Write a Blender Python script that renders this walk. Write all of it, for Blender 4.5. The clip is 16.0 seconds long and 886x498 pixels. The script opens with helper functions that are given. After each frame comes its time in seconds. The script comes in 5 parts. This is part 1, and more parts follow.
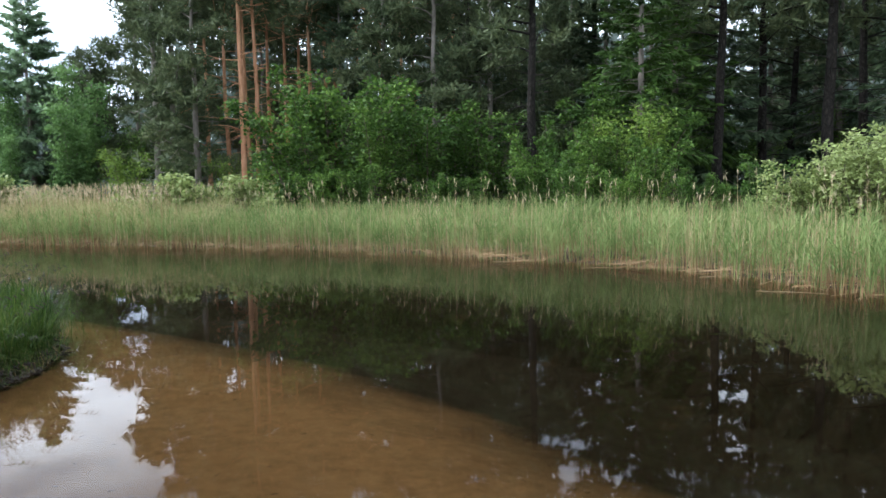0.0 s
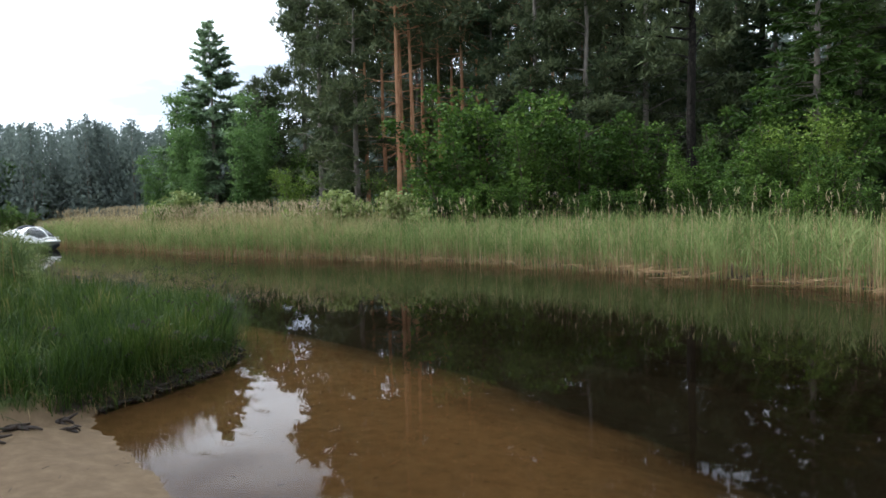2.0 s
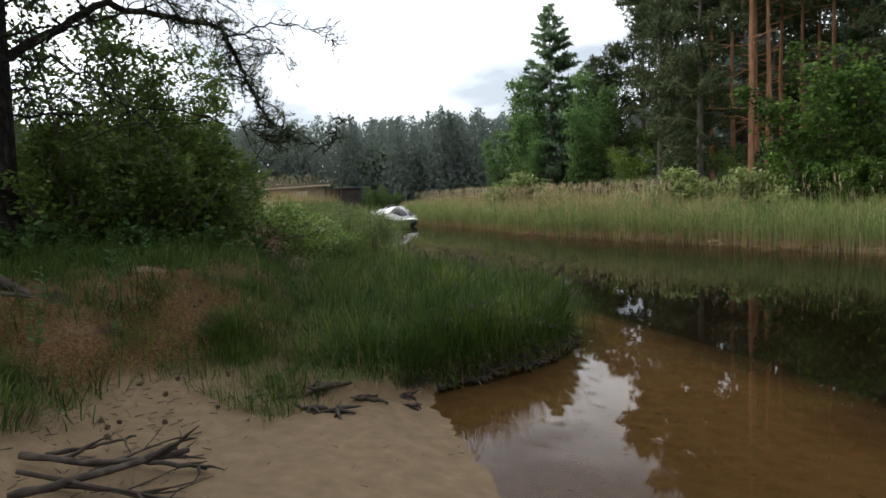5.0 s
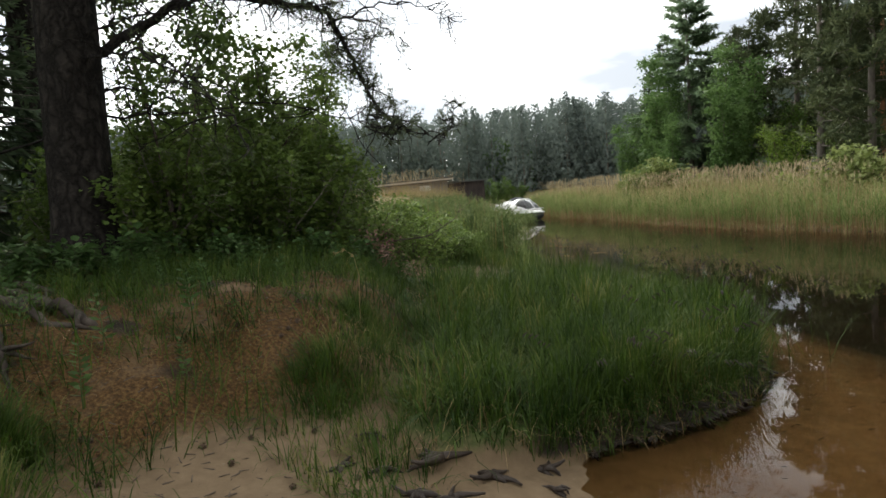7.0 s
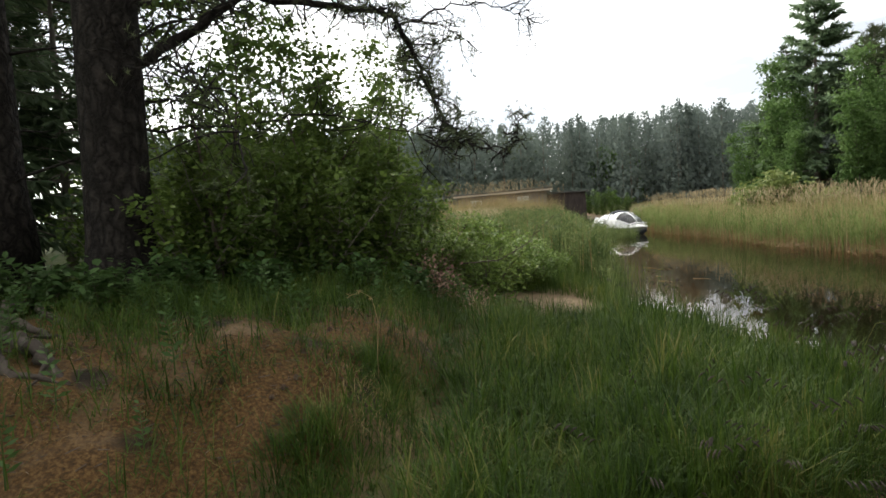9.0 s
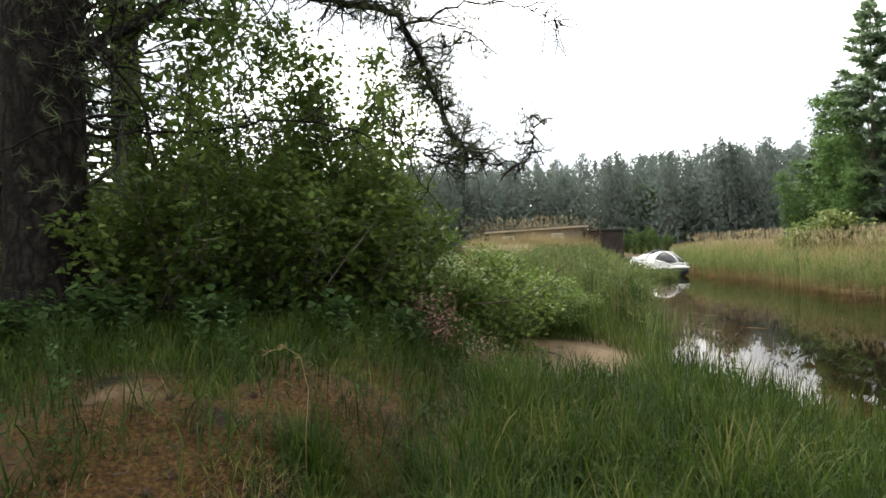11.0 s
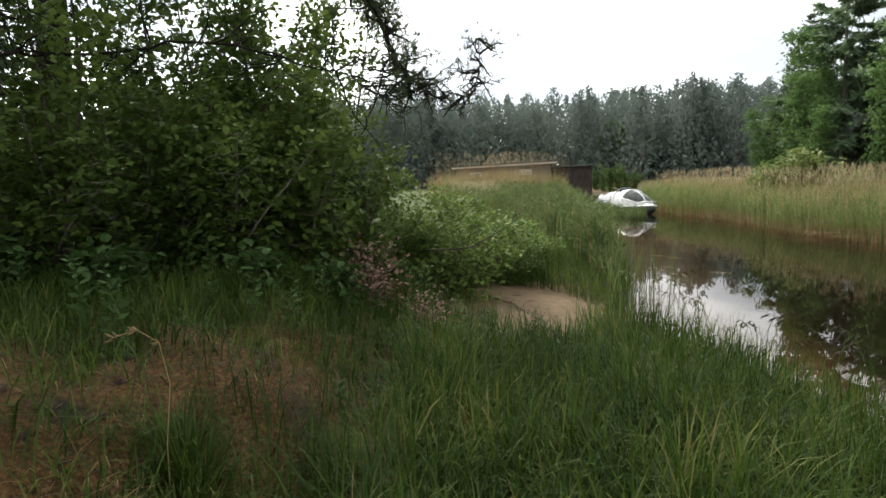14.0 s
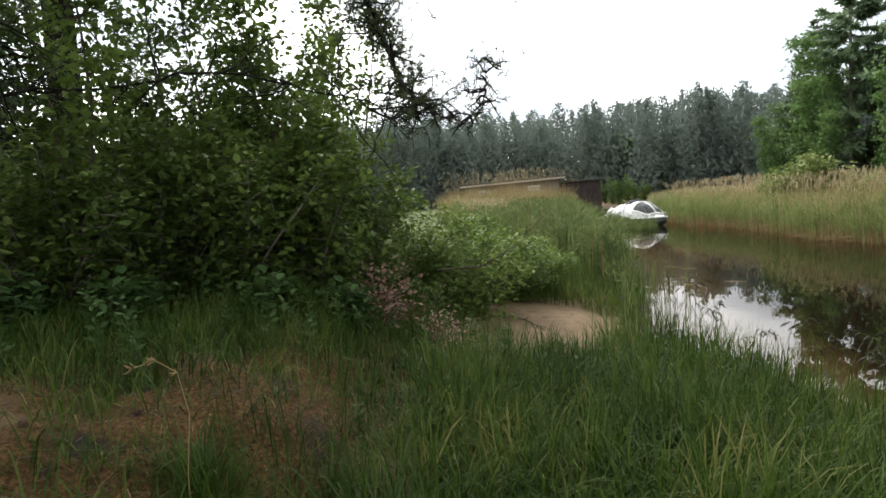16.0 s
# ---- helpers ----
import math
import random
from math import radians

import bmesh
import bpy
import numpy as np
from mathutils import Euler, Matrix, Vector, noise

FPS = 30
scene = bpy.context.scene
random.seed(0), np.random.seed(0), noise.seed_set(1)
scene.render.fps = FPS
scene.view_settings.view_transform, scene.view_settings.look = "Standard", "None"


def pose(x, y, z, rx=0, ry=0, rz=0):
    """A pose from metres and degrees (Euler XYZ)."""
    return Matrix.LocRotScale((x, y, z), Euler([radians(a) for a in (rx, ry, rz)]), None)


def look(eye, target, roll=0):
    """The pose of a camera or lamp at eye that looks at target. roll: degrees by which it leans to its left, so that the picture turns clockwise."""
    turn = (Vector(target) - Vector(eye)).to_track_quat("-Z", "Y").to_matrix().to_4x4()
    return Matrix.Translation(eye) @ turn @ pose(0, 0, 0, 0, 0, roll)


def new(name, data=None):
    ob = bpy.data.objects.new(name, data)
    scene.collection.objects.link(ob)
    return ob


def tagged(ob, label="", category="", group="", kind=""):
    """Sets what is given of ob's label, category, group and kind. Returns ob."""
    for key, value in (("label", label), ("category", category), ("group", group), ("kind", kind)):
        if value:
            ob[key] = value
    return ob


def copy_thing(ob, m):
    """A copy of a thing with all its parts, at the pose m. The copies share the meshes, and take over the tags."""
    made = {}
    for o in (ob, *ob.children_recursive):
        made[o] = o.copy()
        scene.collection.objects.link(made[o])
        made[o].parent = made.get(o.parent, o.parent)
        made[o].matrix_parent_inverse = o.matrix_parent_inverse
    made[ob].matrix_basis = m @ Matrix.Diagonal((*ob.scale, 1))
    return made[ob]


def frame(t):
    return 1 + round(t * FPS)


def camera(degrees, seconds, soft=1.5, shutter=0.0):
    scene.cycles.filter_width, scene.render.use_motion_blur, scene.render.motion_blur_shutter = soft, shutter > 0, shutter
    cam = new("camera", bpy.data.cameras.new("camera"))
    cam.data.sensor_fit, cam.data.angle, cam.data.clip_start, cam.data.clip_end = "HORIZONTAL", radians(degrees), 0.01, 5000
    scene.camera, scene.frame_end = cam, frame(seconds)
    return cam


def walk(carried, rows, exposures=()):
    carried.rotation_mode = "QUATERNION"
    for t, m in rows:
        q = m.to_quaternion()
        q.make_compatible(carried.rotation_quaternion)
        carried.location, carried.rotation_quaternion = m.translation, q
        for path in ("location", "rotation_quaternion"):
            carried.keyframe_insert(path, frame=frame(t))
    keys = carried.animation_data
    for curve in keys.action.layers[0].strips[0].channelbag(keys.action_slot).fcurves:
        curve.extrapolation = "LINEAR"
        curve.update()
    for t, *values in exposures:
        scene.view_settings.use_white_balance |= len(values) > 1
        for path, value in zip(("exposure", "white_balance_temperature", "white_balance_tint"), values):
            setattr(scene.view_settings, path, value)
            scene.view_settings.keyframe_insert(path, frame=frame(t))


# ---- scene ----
cam = camera(65.85, 16.0, soft=1.6)
# seconds, x, y, z, yaw, pitch, roll
PATH = [
    (0.0, -0.000, -0.000, 1.880, -0.22, -5.53, 1.00),
    (0.5, 0.019, -0.032, 1.900, 1.81, -4.28, 1.08),
    (1.0, -0.006, -0.046, 1.889, 4.78, -4.84, 1.45),
    (1.5, 0.041, -0.027, 1.892, 4.55, -4.08, 1.45),
    (2.0, -0.044, 0.010, 1.863, 12.22, -4.03, 1.53),
    (2.5, -0.077, 0.128, 1.828, 25.30, -5.27, 1.47),
    (3.0, -0.051, 0.096, 1.855, 30.17, -4.35, 0.89),
    (3.5, -0.056, 0.114, 1.868, 29.72, -3.66, 1.94),
    (4.0, -0.128, 0.228, 1.841, 30.61, -5.51, 0.96),
    (4.5, -0.369, 0.469, 1.838, 31.90, -5.78, 1.93),
    (5.0, -0.504, 0.689, 1.814, 39.51, -4.73, 2.08),
    (7.5, -1.815, 2.125, 1.905, 53.43, -4.97, 3.45),
    (8.0, -1.869, 2.412, 2.090, 57.96, -4.48, 2.67),
    (10.5, -3.138, 3.867, 1.870, 59.21, -2.77, 3.58),
    (11.0, -3.416, 4.162, 1.907, 61.70, -0.59, 1.84),
    (11.5, -3.582, 4.388, 1.930, 60.73, -2.05, 1.39),
    (12.0, -3.789, 4.578, 1.917, 55.03, -2.95, 3.29),
    (12.5, -3.894, 4.685, 1.907, 56.97, -3.72, 3.99),
    (13.0, -3.933, 4.773, 1.940, 59.49, -4.67, 2.81),
    (13.5, -3.946, 4.803, 1.993, 59.41, -5.87, 0.68),
    (14.0, -3.953, 4.803, 1.984, 59.26, -6.12, 1.43),
    (14.5, -3.953, 4.791, 1.988, 59.46, -6.20, 1.29),
    (15.0, -3.963, 4.790, 1.988, 59.66, -5.32, 2.39),
    (15.5, -3.972, 4.789, 1.983, 59.86, -4.68, 3.44),
    (16.0, -3.970, 4.795, 1.985, 59.98, -4.48, 3.63),
]
walk(cam, [(t, pose(x, y, z, 90 + pitch, roll, yaw)) for t, x, y, z, yaw, pitch, roll in PATH],
     exposures=[(0.0, 0.70, 5550, 8), (1.5, 0.52, 5550, 8), (2.0, 0.10, 5750, 9), (2.5, -0.18, 5700, 9), (3.5, -0.22, 5850, 11), (5.0, -0.34, 6250, 9), (8.0, -0.03, 6600, 9), (10.5, 0.20, 6650, 9),
                (11.0, 0.30, 6650, 9), (12.0, 0.31, 6600, 9), (12.5, 0.24, 6550, 9), (14.5, 0.04, 6500, 9), (16.0, 0.12, 6500, 9)])

# ---- sky and sun ----
SUN_EL, SUN_AZ = 44.0, 278.0   # elevation; direction the light comes from, degrees clockwise from +y
world = bpy.data.worlds.new("overcast_sky")
scene.world = world
world.use_nodes = True
wn, wl = world.node_tree.nodes, world.node_tree.links
wn.clear()
w_out = wn.new("ShaderNodeOutputWorld")
w_bg = wn.new("ShaderNodeBackground")
w_sky = wn.new("ShaderNodeTexSky")
w_sky.sky_type, w_sky.sun_disc = "NISHITA", False
w_sky.sun_elevation, w_sky.sun_rotation = radians(SUN_EL), radians(SUN_AZ)
w_sky.air_density, w_sky.dust_density = 1.0, 2.0
w_co = wn.new("ShaderNodeTexCoord")
w_map = wn.new("ShaderNodeMapping")
w_map.inputs["Scale"].default_value = (1.0, 1.0, 3.2)
w_cloud = wn.new("ShaderNodeTexNoise")
w_cloud.inputs["Scale"].default_value, w_cloud.inputs["Detail"].default_value = 2.6, 8.0
w_ramp = wn.new("ShaderNodeValToRGB")
w_ramp.color_ramp.elements[0].position, w_ramp.color_ramp.elements[1].position = 0.40, 0.62
w_ramp.color_ramp.elements[0].color = (6.0, 6.4, 7.0, 1)
w_ramp.color_ramp.elements[1].color = (18.0, 18.0, 17.8, 1)
w_mix = wn.new("ShaderNodeMix")
w_mix.data_type = "RGBA"
w_mix.inputs[0].default_value = 0.88
w_bg.inputs["Strength"].default_value = 0.13
wl.new(w_co.outputs["Generated"], w_map.inputs["Vector"])
wl.new(w_map.outputs[0], w_cloud.inputs["Vector"])
wl.new(w_cloud.outputs[0], w_ramp.inputs[0])
wl.new(w_sky.outputs[0], w_mix.inputs[6])
wl.new(w_ramp.outputs[0], w_mix.inputs[7])
# the cloud layer is brighter round the veiled sun
w_dot, w_pow, w_glow = wn.new("ShaderNodeVectorMath"), wn.new("ShaderNodeMath"), wn.new("ShaderNodeMapRange")
w_dot.operation, w_pow.operation = "DOT_PRODUCT", "POWER"
w_dot.inputs[1].default_value = (math.sin(radians(SUN_AZ)) * math.cos(radians(SUN_EL)), math.cos(radians(SUN_AZ)) * math.cos(radians(SUN_EL)), math.sin(radians(SUN_EL)))
w_half = wn.new("ShaderNodeMath")
w_half.operation = "MULTIPLY_ADD"
w_half.inputs[1].default_value, w_half.inputs[2].default_value = 0.5, 0.5
w_pow.inputs[1].default_value = 3.0
w_glow.inputs["To Min"].default_value, w_glow.inputs["To Max"].default_value = 0.72, 1.75
w_scale = wn.new("ShaderNodeVectorMath")
w_scale.operation = "SCALE"
wl.new(w_co.outputs["Generated"], w_dot.inputs[0])
wl.new(w_dot.outputs["Value"], w_half.inputs[0])
wl.new(w_half.outputs[0], w_pow.inputs[0])
wl.new(w_pow.outputs[0], w_glow.inputs[0])
wl.new(w_mix.outputs[2], w_scale.inputs[0])
wl.new(w_glow.outputs[0], w_scale.inputs["Scale"])
wl.new(w_scale.outputs[0], w_bg.inputs["Color"])
wl.new(w_bg.outputs[0], w_out.inputs["Surface"])

sun_data = bpy.data.lights.new("sun", "SUN")
sun_data.energy, sun_data.angle, sun_data.color = 3.6, radians(12), (1.0, 0.95, 0.86)
sun = new("sun", sun_data)
sa, se = radians(SUN_AZ), radians(SUN_EL)
sun.matrix_world = look((40 * math.sin(sa) * math.cos(se), 40 * math.cos(sa) * math.cos(se), 40 * math.sin(se)), (0, 0, 0))

rng = np.random.default_rng(7)


# ---- materials ----
def nodes_of(name):
    m = bpy.data.materials.new(name)
    m.use_nodes = True
    m.node_tree.nodes.clear()
    return m, m.node_tree.nodes, m.node_tree.links


def ramp_of(N, stops):
    r = N.new("ShaderNodeValToRGB")
    els = r.color_ramp.elements
    els[0].position, els[0].color = stops[0][0], (*stops[0][1], 1)
    els[1].position, els[1].color = stops[-1][0], (*stops[-1][1], 1)
    for p, c in stops[1:-1]:
        e = els.new(p)
        e.color = (*c, 1)
    return r


def leaf_material(name, stops, translucency=0.35, rough=0.6, patch=0.6):
    """Foliage: each leaf its own tone, and slow change of tone through the crown; light passes through in part."""
    m, N, L = nodes_of(name)
    out, geo = N.new("ShaderNodeOutputMaterial"), N.new("ShaderNodeNewGeometry")
    ns = N.new("ShaderNodeTexNoise")
    ns.inputs["Scale"].default_value, ns.inputs["Detail"].default_value = patch, 3.0
    mx = N.new("ShaderNodeMath")
    mx.operation = "MULTIPLY_ADD"
    mx.inputs[1].default_value = 0.55
    sub = N.new("ShaderNodeMath")
    sub.operation = "MULTIPLY_ADD"
    sub.inputs[1].default_value, sub.inputs[2].default_value = 1.3, -0.42
    r = ramp_of(N, stops)
    p, tr, mix = N.new("ShaderNodeBsdfPrincipled"), N.new("ShaderNodeBsdfTranslucent"), N.new("ShaderNodeMixShader")
    p.inputs["Roughness"].default_value = rough
    p.inputs["Specular IOR Level"].default_value = 0.18
    mix.inputs[0].default_value = translucency
    L.new(geo.outputs["Position"], ns.inputs["Vector"])
    L.new(ns.outputs[0], sub.inputs[0])
    L.new(geo.outputs["Random Per Island"], mx.inputs[0])
    L.new(sub.outputs[0], mx.inputs[2])
    L.new(mx.outputs[0], r.inputs[0])
    L.new(r.outputs[0], p.inputs["Base Color"])
    L.new(r.outputs[0], tr.inputs["Color"])
    L.new(p.outputs[0], mix.inputs[1])
    L.new(tr.outputs[0], mix.inputs[2])
    L.new(mix.outputs[0], out.inputs["Surface"])
    return m


def rough_material(name, stops, scale=6.0, stretch=(1, 1, 1), bump=0.4, dist=0.02, rough=0.85, detail=6.0, metallic=0.0, spec=0.3):
    """Grainy surface: two noises mix the tones and give relief."""
    m, N, L = nodes_of(name)
    out, p = N.new("ShaderNodeOutputMaterial"), N.new("ShaderNodeBsdfPrincipled")
    co, mp = N.new("ShaderNodeTexCoord"), N.new("ShaderNodeMapping")
    mp.inputs["Scale"].default_value = stretch
    a, b = N.new("ShaderNodeTexNoise"), N.new("ShaderNodeTexNoise")
    a.inputs["Scale"].default_value, a.inputs["Detail"].default_value = scale, detail
    b.inputs["Scale"].default_value, b.inputs["Detail"].default_value = scale * 0.17, 3.0
    add = N.new("ShaderNodeMath")
    add.operation = "MULTIPLY_ADD"
    add.inputs[1].default_value = 0.6
    half = N.new("ShaderNodeMath")
    half.operation = "MULTIPLY"
    half.inputs[1].default_value = 0.45
    r, bp = ramp_of(N, stops), N.new("ShaderNodeBump")
    bp.inputs["Strength"].default_value, bp.inputs["Distance"].default_value = bump, dist
    p.inputs["Roughness"].default_value, p.inputs["Metallic"].default_value = rough, metallic
    p.inputs["Specular IOR Level"].default_value = spec
    L.new(co.outputs["Object"], mp.inputs["Vector"])
    L.new(mp.outputs[0], a.inputs["Vector"])
    L.new(mp.outputs[0], b.inputs["Vector"])
    L.new(a.outputs[0], add.inputs[0])
    L.new(b.outputs[0], half.inputs[0])
    L.new(half.outputs[0], add.inputs[2])
    L.new(add.outputs[0], r.inputs[0])
    L.new(a.outputs[0], bp.inputs["Height"])
    L.new(r.outputs[0], p.inputs["Base Color"])
    L.new(bp.outputs[0], p.inputs["Normal"])
    L.new(p.outputs[0], out.inputs["Surface"])
    return m


def plate_bark(name, crack, mid, light):
    """Old pine bark: long raised plates between dark cracks."""
    m, N, L = nodes_of(name)
    out, p = N.new("ShaderNodeOutputMaterial"), N.new("ShaderNodeBsdfPrincipled")
    co, mp, warp = N.new("ShaderNodeTexCoord"), N.new("ShaderNodeMapping"), N.new("ShaderNodeTexNoise")
    mp.inputs["Scale"].default_value = (11, 11, 3.6)
    warp.inputs["Scale"].default_value, warp.inputs["Detail"].default_value = 5.0, 5.0
    mixv = N.new("ShaderNodeMix")
    mixv.data_type = "VECTOR"
    mixv.inputs[0].default_value = 0.22
    vo = N.new("ShaderNodeTexVoronoi")
    vo.feature = "DISTANCE_TO_EDGE"
    vo.inputs["Scale"].default_value = 1.0
    fine = N.new("ShaderNodeTexNoise")
    fine.inputs["Scale"].default_value, fine.inputs["Detail"].default_value = 30.0, 6.0
    h = N.new("ShaderNodeMath")
    h.operation = "MULTIPLY_ADD"
    h.inputs[1].default_value = 1.4
    sc = N.new("ShaderNodeMath")
    sc.operation = "MULTIPLY"
    sc.inputs[1].default_value = 0.5
    r = ramp_of(N, [(0.2, crack), (0.5, mid), (0.95, light)])
    bp = N.new("ShaderNodeBump")
    bp.inputs["Strength"].default_value, bp.inputs["Distance"].default_value = 0.9, 0.05
    p.inputs["Roughness"].default_value = 0.95
    p.inputs["Specular IOR Level"].default_value = 0.15
    L.new(co.outputs["Object"], warp.inputs["Vector"])
    L.new(co.outputs["Object"], mixv.inputs[4])
    L.new(warp.outputs["Color"], mixv.inputs[5])
    L.new(mixv.outputs[1], mp.inputs["Vector"])
    L.new(mp.outputs[0], vo.inputs["Vector"])
    L.new(co.outputs["Object"], fine.inputs["Vector"])
    L.new(fine.outputs[0], sc.inputs[0])
    L.new(vo.outputs["Distance"], h.inputs[0])
    L.new(sc.outputs[0], h.inputs[2])
    L.new(h.outputs[0], r.inputs[0])
    L.new(h.outputs[0], bp.inputs["Height"])
    L.new(r.outputs[0], p.inputs["Base Color"])
    L.new(bp.outputs[0], p.inputs["Normal"])
    L.new(p.outputs[0], out.inputs["Surface"])
    return m


M_ALDER = leaf_material("alder_leaf", [(0.1, (0.040, 0.068, 0.012)), (0.5, (0.080, 0.128, 0.025)), (0.9, (0.16, 0.228, 0.052))], 0.46, 0.5)
M_HAZEL = leaf_material("hazel_leaf", [(0.1, (0.022, 0.050, 0.008)), (0.5, (0.058, 0.110, 0.018)), (0.9, (0.145, 0.23, 0.042))])
M_WILLOW = leaf_material("willow_leaf", [(0.1, (0.12, 0.155, 0.042)), (0.5, (0.20, 0.245, 0.08)), (0.9, (0.30, 0.35, 0.135))], 0.4)
M_BIRCH = leaf_material("birch_leaf", [(0.1, (0.065, 0.125, 0.034)), (0.5, (0.115, 0.195, 0.06)), (0.9, (0.17, 0.27, 0.09))], 0.45)
M_YELLOWGREEN = leaf_material("young_leaf", [(0.1, (0.075, 0.12, 0.018)), (0.5, (0.125, 0.19, 0.03)), (0.9, (0.18, 0.26, 0.045))])
M_PINE = leaf_material("pine_needle", [(0.1, (0.044, 0.060, 0.028)), (0.5, (0.080, 0.102, 0.045)), (0.9, (0.13, 0.152, 0.07))], 0.22, 0.7)
M_SPRUCE = leaf_material("spruce_needle", [(0.1, (0.042, 0.066, 0.034)), (0.5, (0.072, 0.106, 0.052)), (0.9, (0.11, 0.15, 0.072))], 0.25, 0.7)
# paler copy of the spruce needle, with haze and extra light in its colour
M_SPRUCE_HAZED = leaf_material("hazed_spruce_needle", [(0.1, (0.13, 0.19, 0.11)), (0.5, (0.20, 0.28, 0.16)), (0.9, (0.26, 0.35, 0.20))], 0.5, 0.55)
M_SPRUCE_NEW = leaf_material("spruce_new_growth", [(0.1, (0.028, 0.055, 0.010)), (0.5, (0.050, 0.094, 0.017)), (0.9, (0.090, 0.155, 0.03))], 0.2, 0.65)
# pale and even: the haze of distance is put into this needle colour
M_FARHAZE = leaf_material("hazed_far_needle", [(0.1, (0.155, 0.188, 0.172)), (0.5, (0.172, 0.208, 0.182)), (0.9, (0.19, 0.232, 0.195))], 0.45, 0.9, 0.12)
M_REED = leaf_material("reed_leaf", [(0.1, (0.075, 0.115, 0.030)), (0.5, (0.155, 0.212, 0.066)), (0.9, (0.30, 0.345, 0.13))], 0.38, 0.7, 1.4)
M_REEDGOLD = leaf_material("golden_reed_leaf", [(0.1, (0.20, 0.19, 0.075)), (0.5, (0.30, 0.27, 0.12)), (0.9, (0.42, 0.36, 0.19))], 0.4, 0.6, 0.5)
M_LIGHTWILLOW = leaf_material("grey_willow_leaf", [(0.1, (0.065, 0.11, 0.02)), (0.5, (0.125, 0.19, 0.04)), (0.9, (0.22, 0.30, 0.075))])
M_SEDGE = leaf_material("sedge_leaf", [(0.1, (0.045, 0.075, 0.022)), (0.5, (0.095, 0.135, 0.042)), (0.9, (0.23, 0.265, 0.10))], 0.35, 0.6, 1.3)
M_DRYREED = leaf_material("dry_reed", [(0.1, (0.22, 0.15, 0.075)), (0.5, (0.36, 0.26, 0.14)), (0.9, (0.52, 0.40, 0.24))], 0.25, 0.7, 0.5)
M_OLDREED = leaf_material("old_reed", [(0.1, (0.15, 0.09, 0.04)), (0.5, (0.26, 0.165, 0.08)), (0.9, (0.40, 0.28, 0.15))], 0.2, 0.75, 0.5)
M_PLUME = leaf_material("reed_plume", [(0.1, (0.30, 0.24, 0.14)), (0.5, (0.43, 0.35, 0.215)), (0.9, (0.55, 0.46, 0.30))], 0.4, 0.8, 0.5)
M_GRASS = leaf_material("bank_grass", [(0.05, (0.011, 0.028, 0.003)), (0.4, (0.031, 0.061, 0.008)), (0.75, (0.075, 0.120, 0.018)), (0.97, (0.19, 0.17, 0.055))], 0.4, 0.6, 1.6)
M_DEADGRASS = leaf_material("withered_grass", [(0.1, (0.13, 0.085, 0.04)), (0.5, (0.22, 0.15, 0.07)), (0.9, (0.36, 0.27, 0.14))], 0.25, 0.8, 0.9)
M_BROWNLEAF = leaf_material("withered_leaf", [(0.1, (0.15, 0.085, 0.065)), (0.5, (0.27, 0.165, 0.125)), (0.9, (0.40, 0.27, 0.21))], 0.25, 0.8, 1.2)
M_HERB = leaf_material("herb_leaf", [(0.1, (0.028, 0.058, 0.014)), (0.5, (0.048, 0.092, 0.024)), (0.9, (0.085, 0.145, 0.045))], 0.35, 0.6, 0.9)
# blackened bark: the shade inside the wood is put into its colour
M_SHADEBARK = plate_bark("shaded_pine_bark", (0.006, 0.005, 0.004), (0.020, 0.017, 0.014), (0.042, 0.036, 0.030))
M_REDBARK = rough_material("red_pine_bark", [(0.25, (0.16, 0.075, 0.04)), (0.5, (0.36, 0.18, 0.095)), (0.75, (0.50, 0.29, 0.17))], 7, (1, 1, 0.3), 0.7, 0.03, 0.9)
M_GREYBARK = rough_material("grey_bark", [(0.25, (0.07, 0.06, 0.05)), (0.5, (0.15, 0.13, 0.11)), (0.75, (0.26, 0.23, 0.2))], 8, (1, 1, 0.35), 0.7, 0.02, 0.9)
M_BIRCHBARK = rough_material("birch_bark", [(0.3, (0.12, 0.11, 0.1)), (0.45, (0.5, 0.48, 0.44)), (0.75, (0.62, 0.6, 0.56))], 9, (1, 1, 1.6), 0.4, 0.01, 0.8)
M_TWIG = rough_material("dark_twig", [(0.25, (0.035, 0.028, 0.022)), (0.5, (0.08, 0.062, 0.048)), (0.75, (0.14, 0.11, 0.085))], 18, (1, 1, 1), 0.4, 0.01, 0.9)
M_DRIFT = rough_material("weathered_wood", [(0.25, (0.08, 0.064, 0.052)), (0.5, (0.17, 0.14, 0.115)), (0.75, (0.29, 0.25, 0.21))], 14, (1, 1, 1), 0.7, 0.01, 0.9)
M_ROOT = rough_material("root_bark", [(0.25, (0.014, 0.010, 0.007)), (0.5, (0.036, 0.027, 0.020)), (0.75, (0.09, 0.072, 0.056))], 14, (1, 1, 1), 0.8, 0.02, 0.9)
M_MUCK = rough_material("wet_peat", [(0.25, (0.014, 0.010, 0.007)), (0.5, (0.03, 0.021, 0.015)), (0.75, (0.06, 0.042, 0.028))], 16, (1, 1, 1), 0.8, 0.03, 0.55)
M_CONE = rough_material("cone_scale", [(0.25, (0.03, 0.02, 0.014)), (0.5, (0.07, 0.046, 0.03)), (0.75, (0.13, 0.09, 0.06))], 40, (1, 1, 1), 0.8, 0.01, 0.9)
M_PALECHIP = rough_material("pale_chip", [(0.25, (0.18, 0.14, 0.10)), (0.5, (0.29, 0.24, 0.18)), (0.75, (0.4, 0.34, 0.27))], 30, (1, 1, 1), 0.4, 0.01, 0.8)
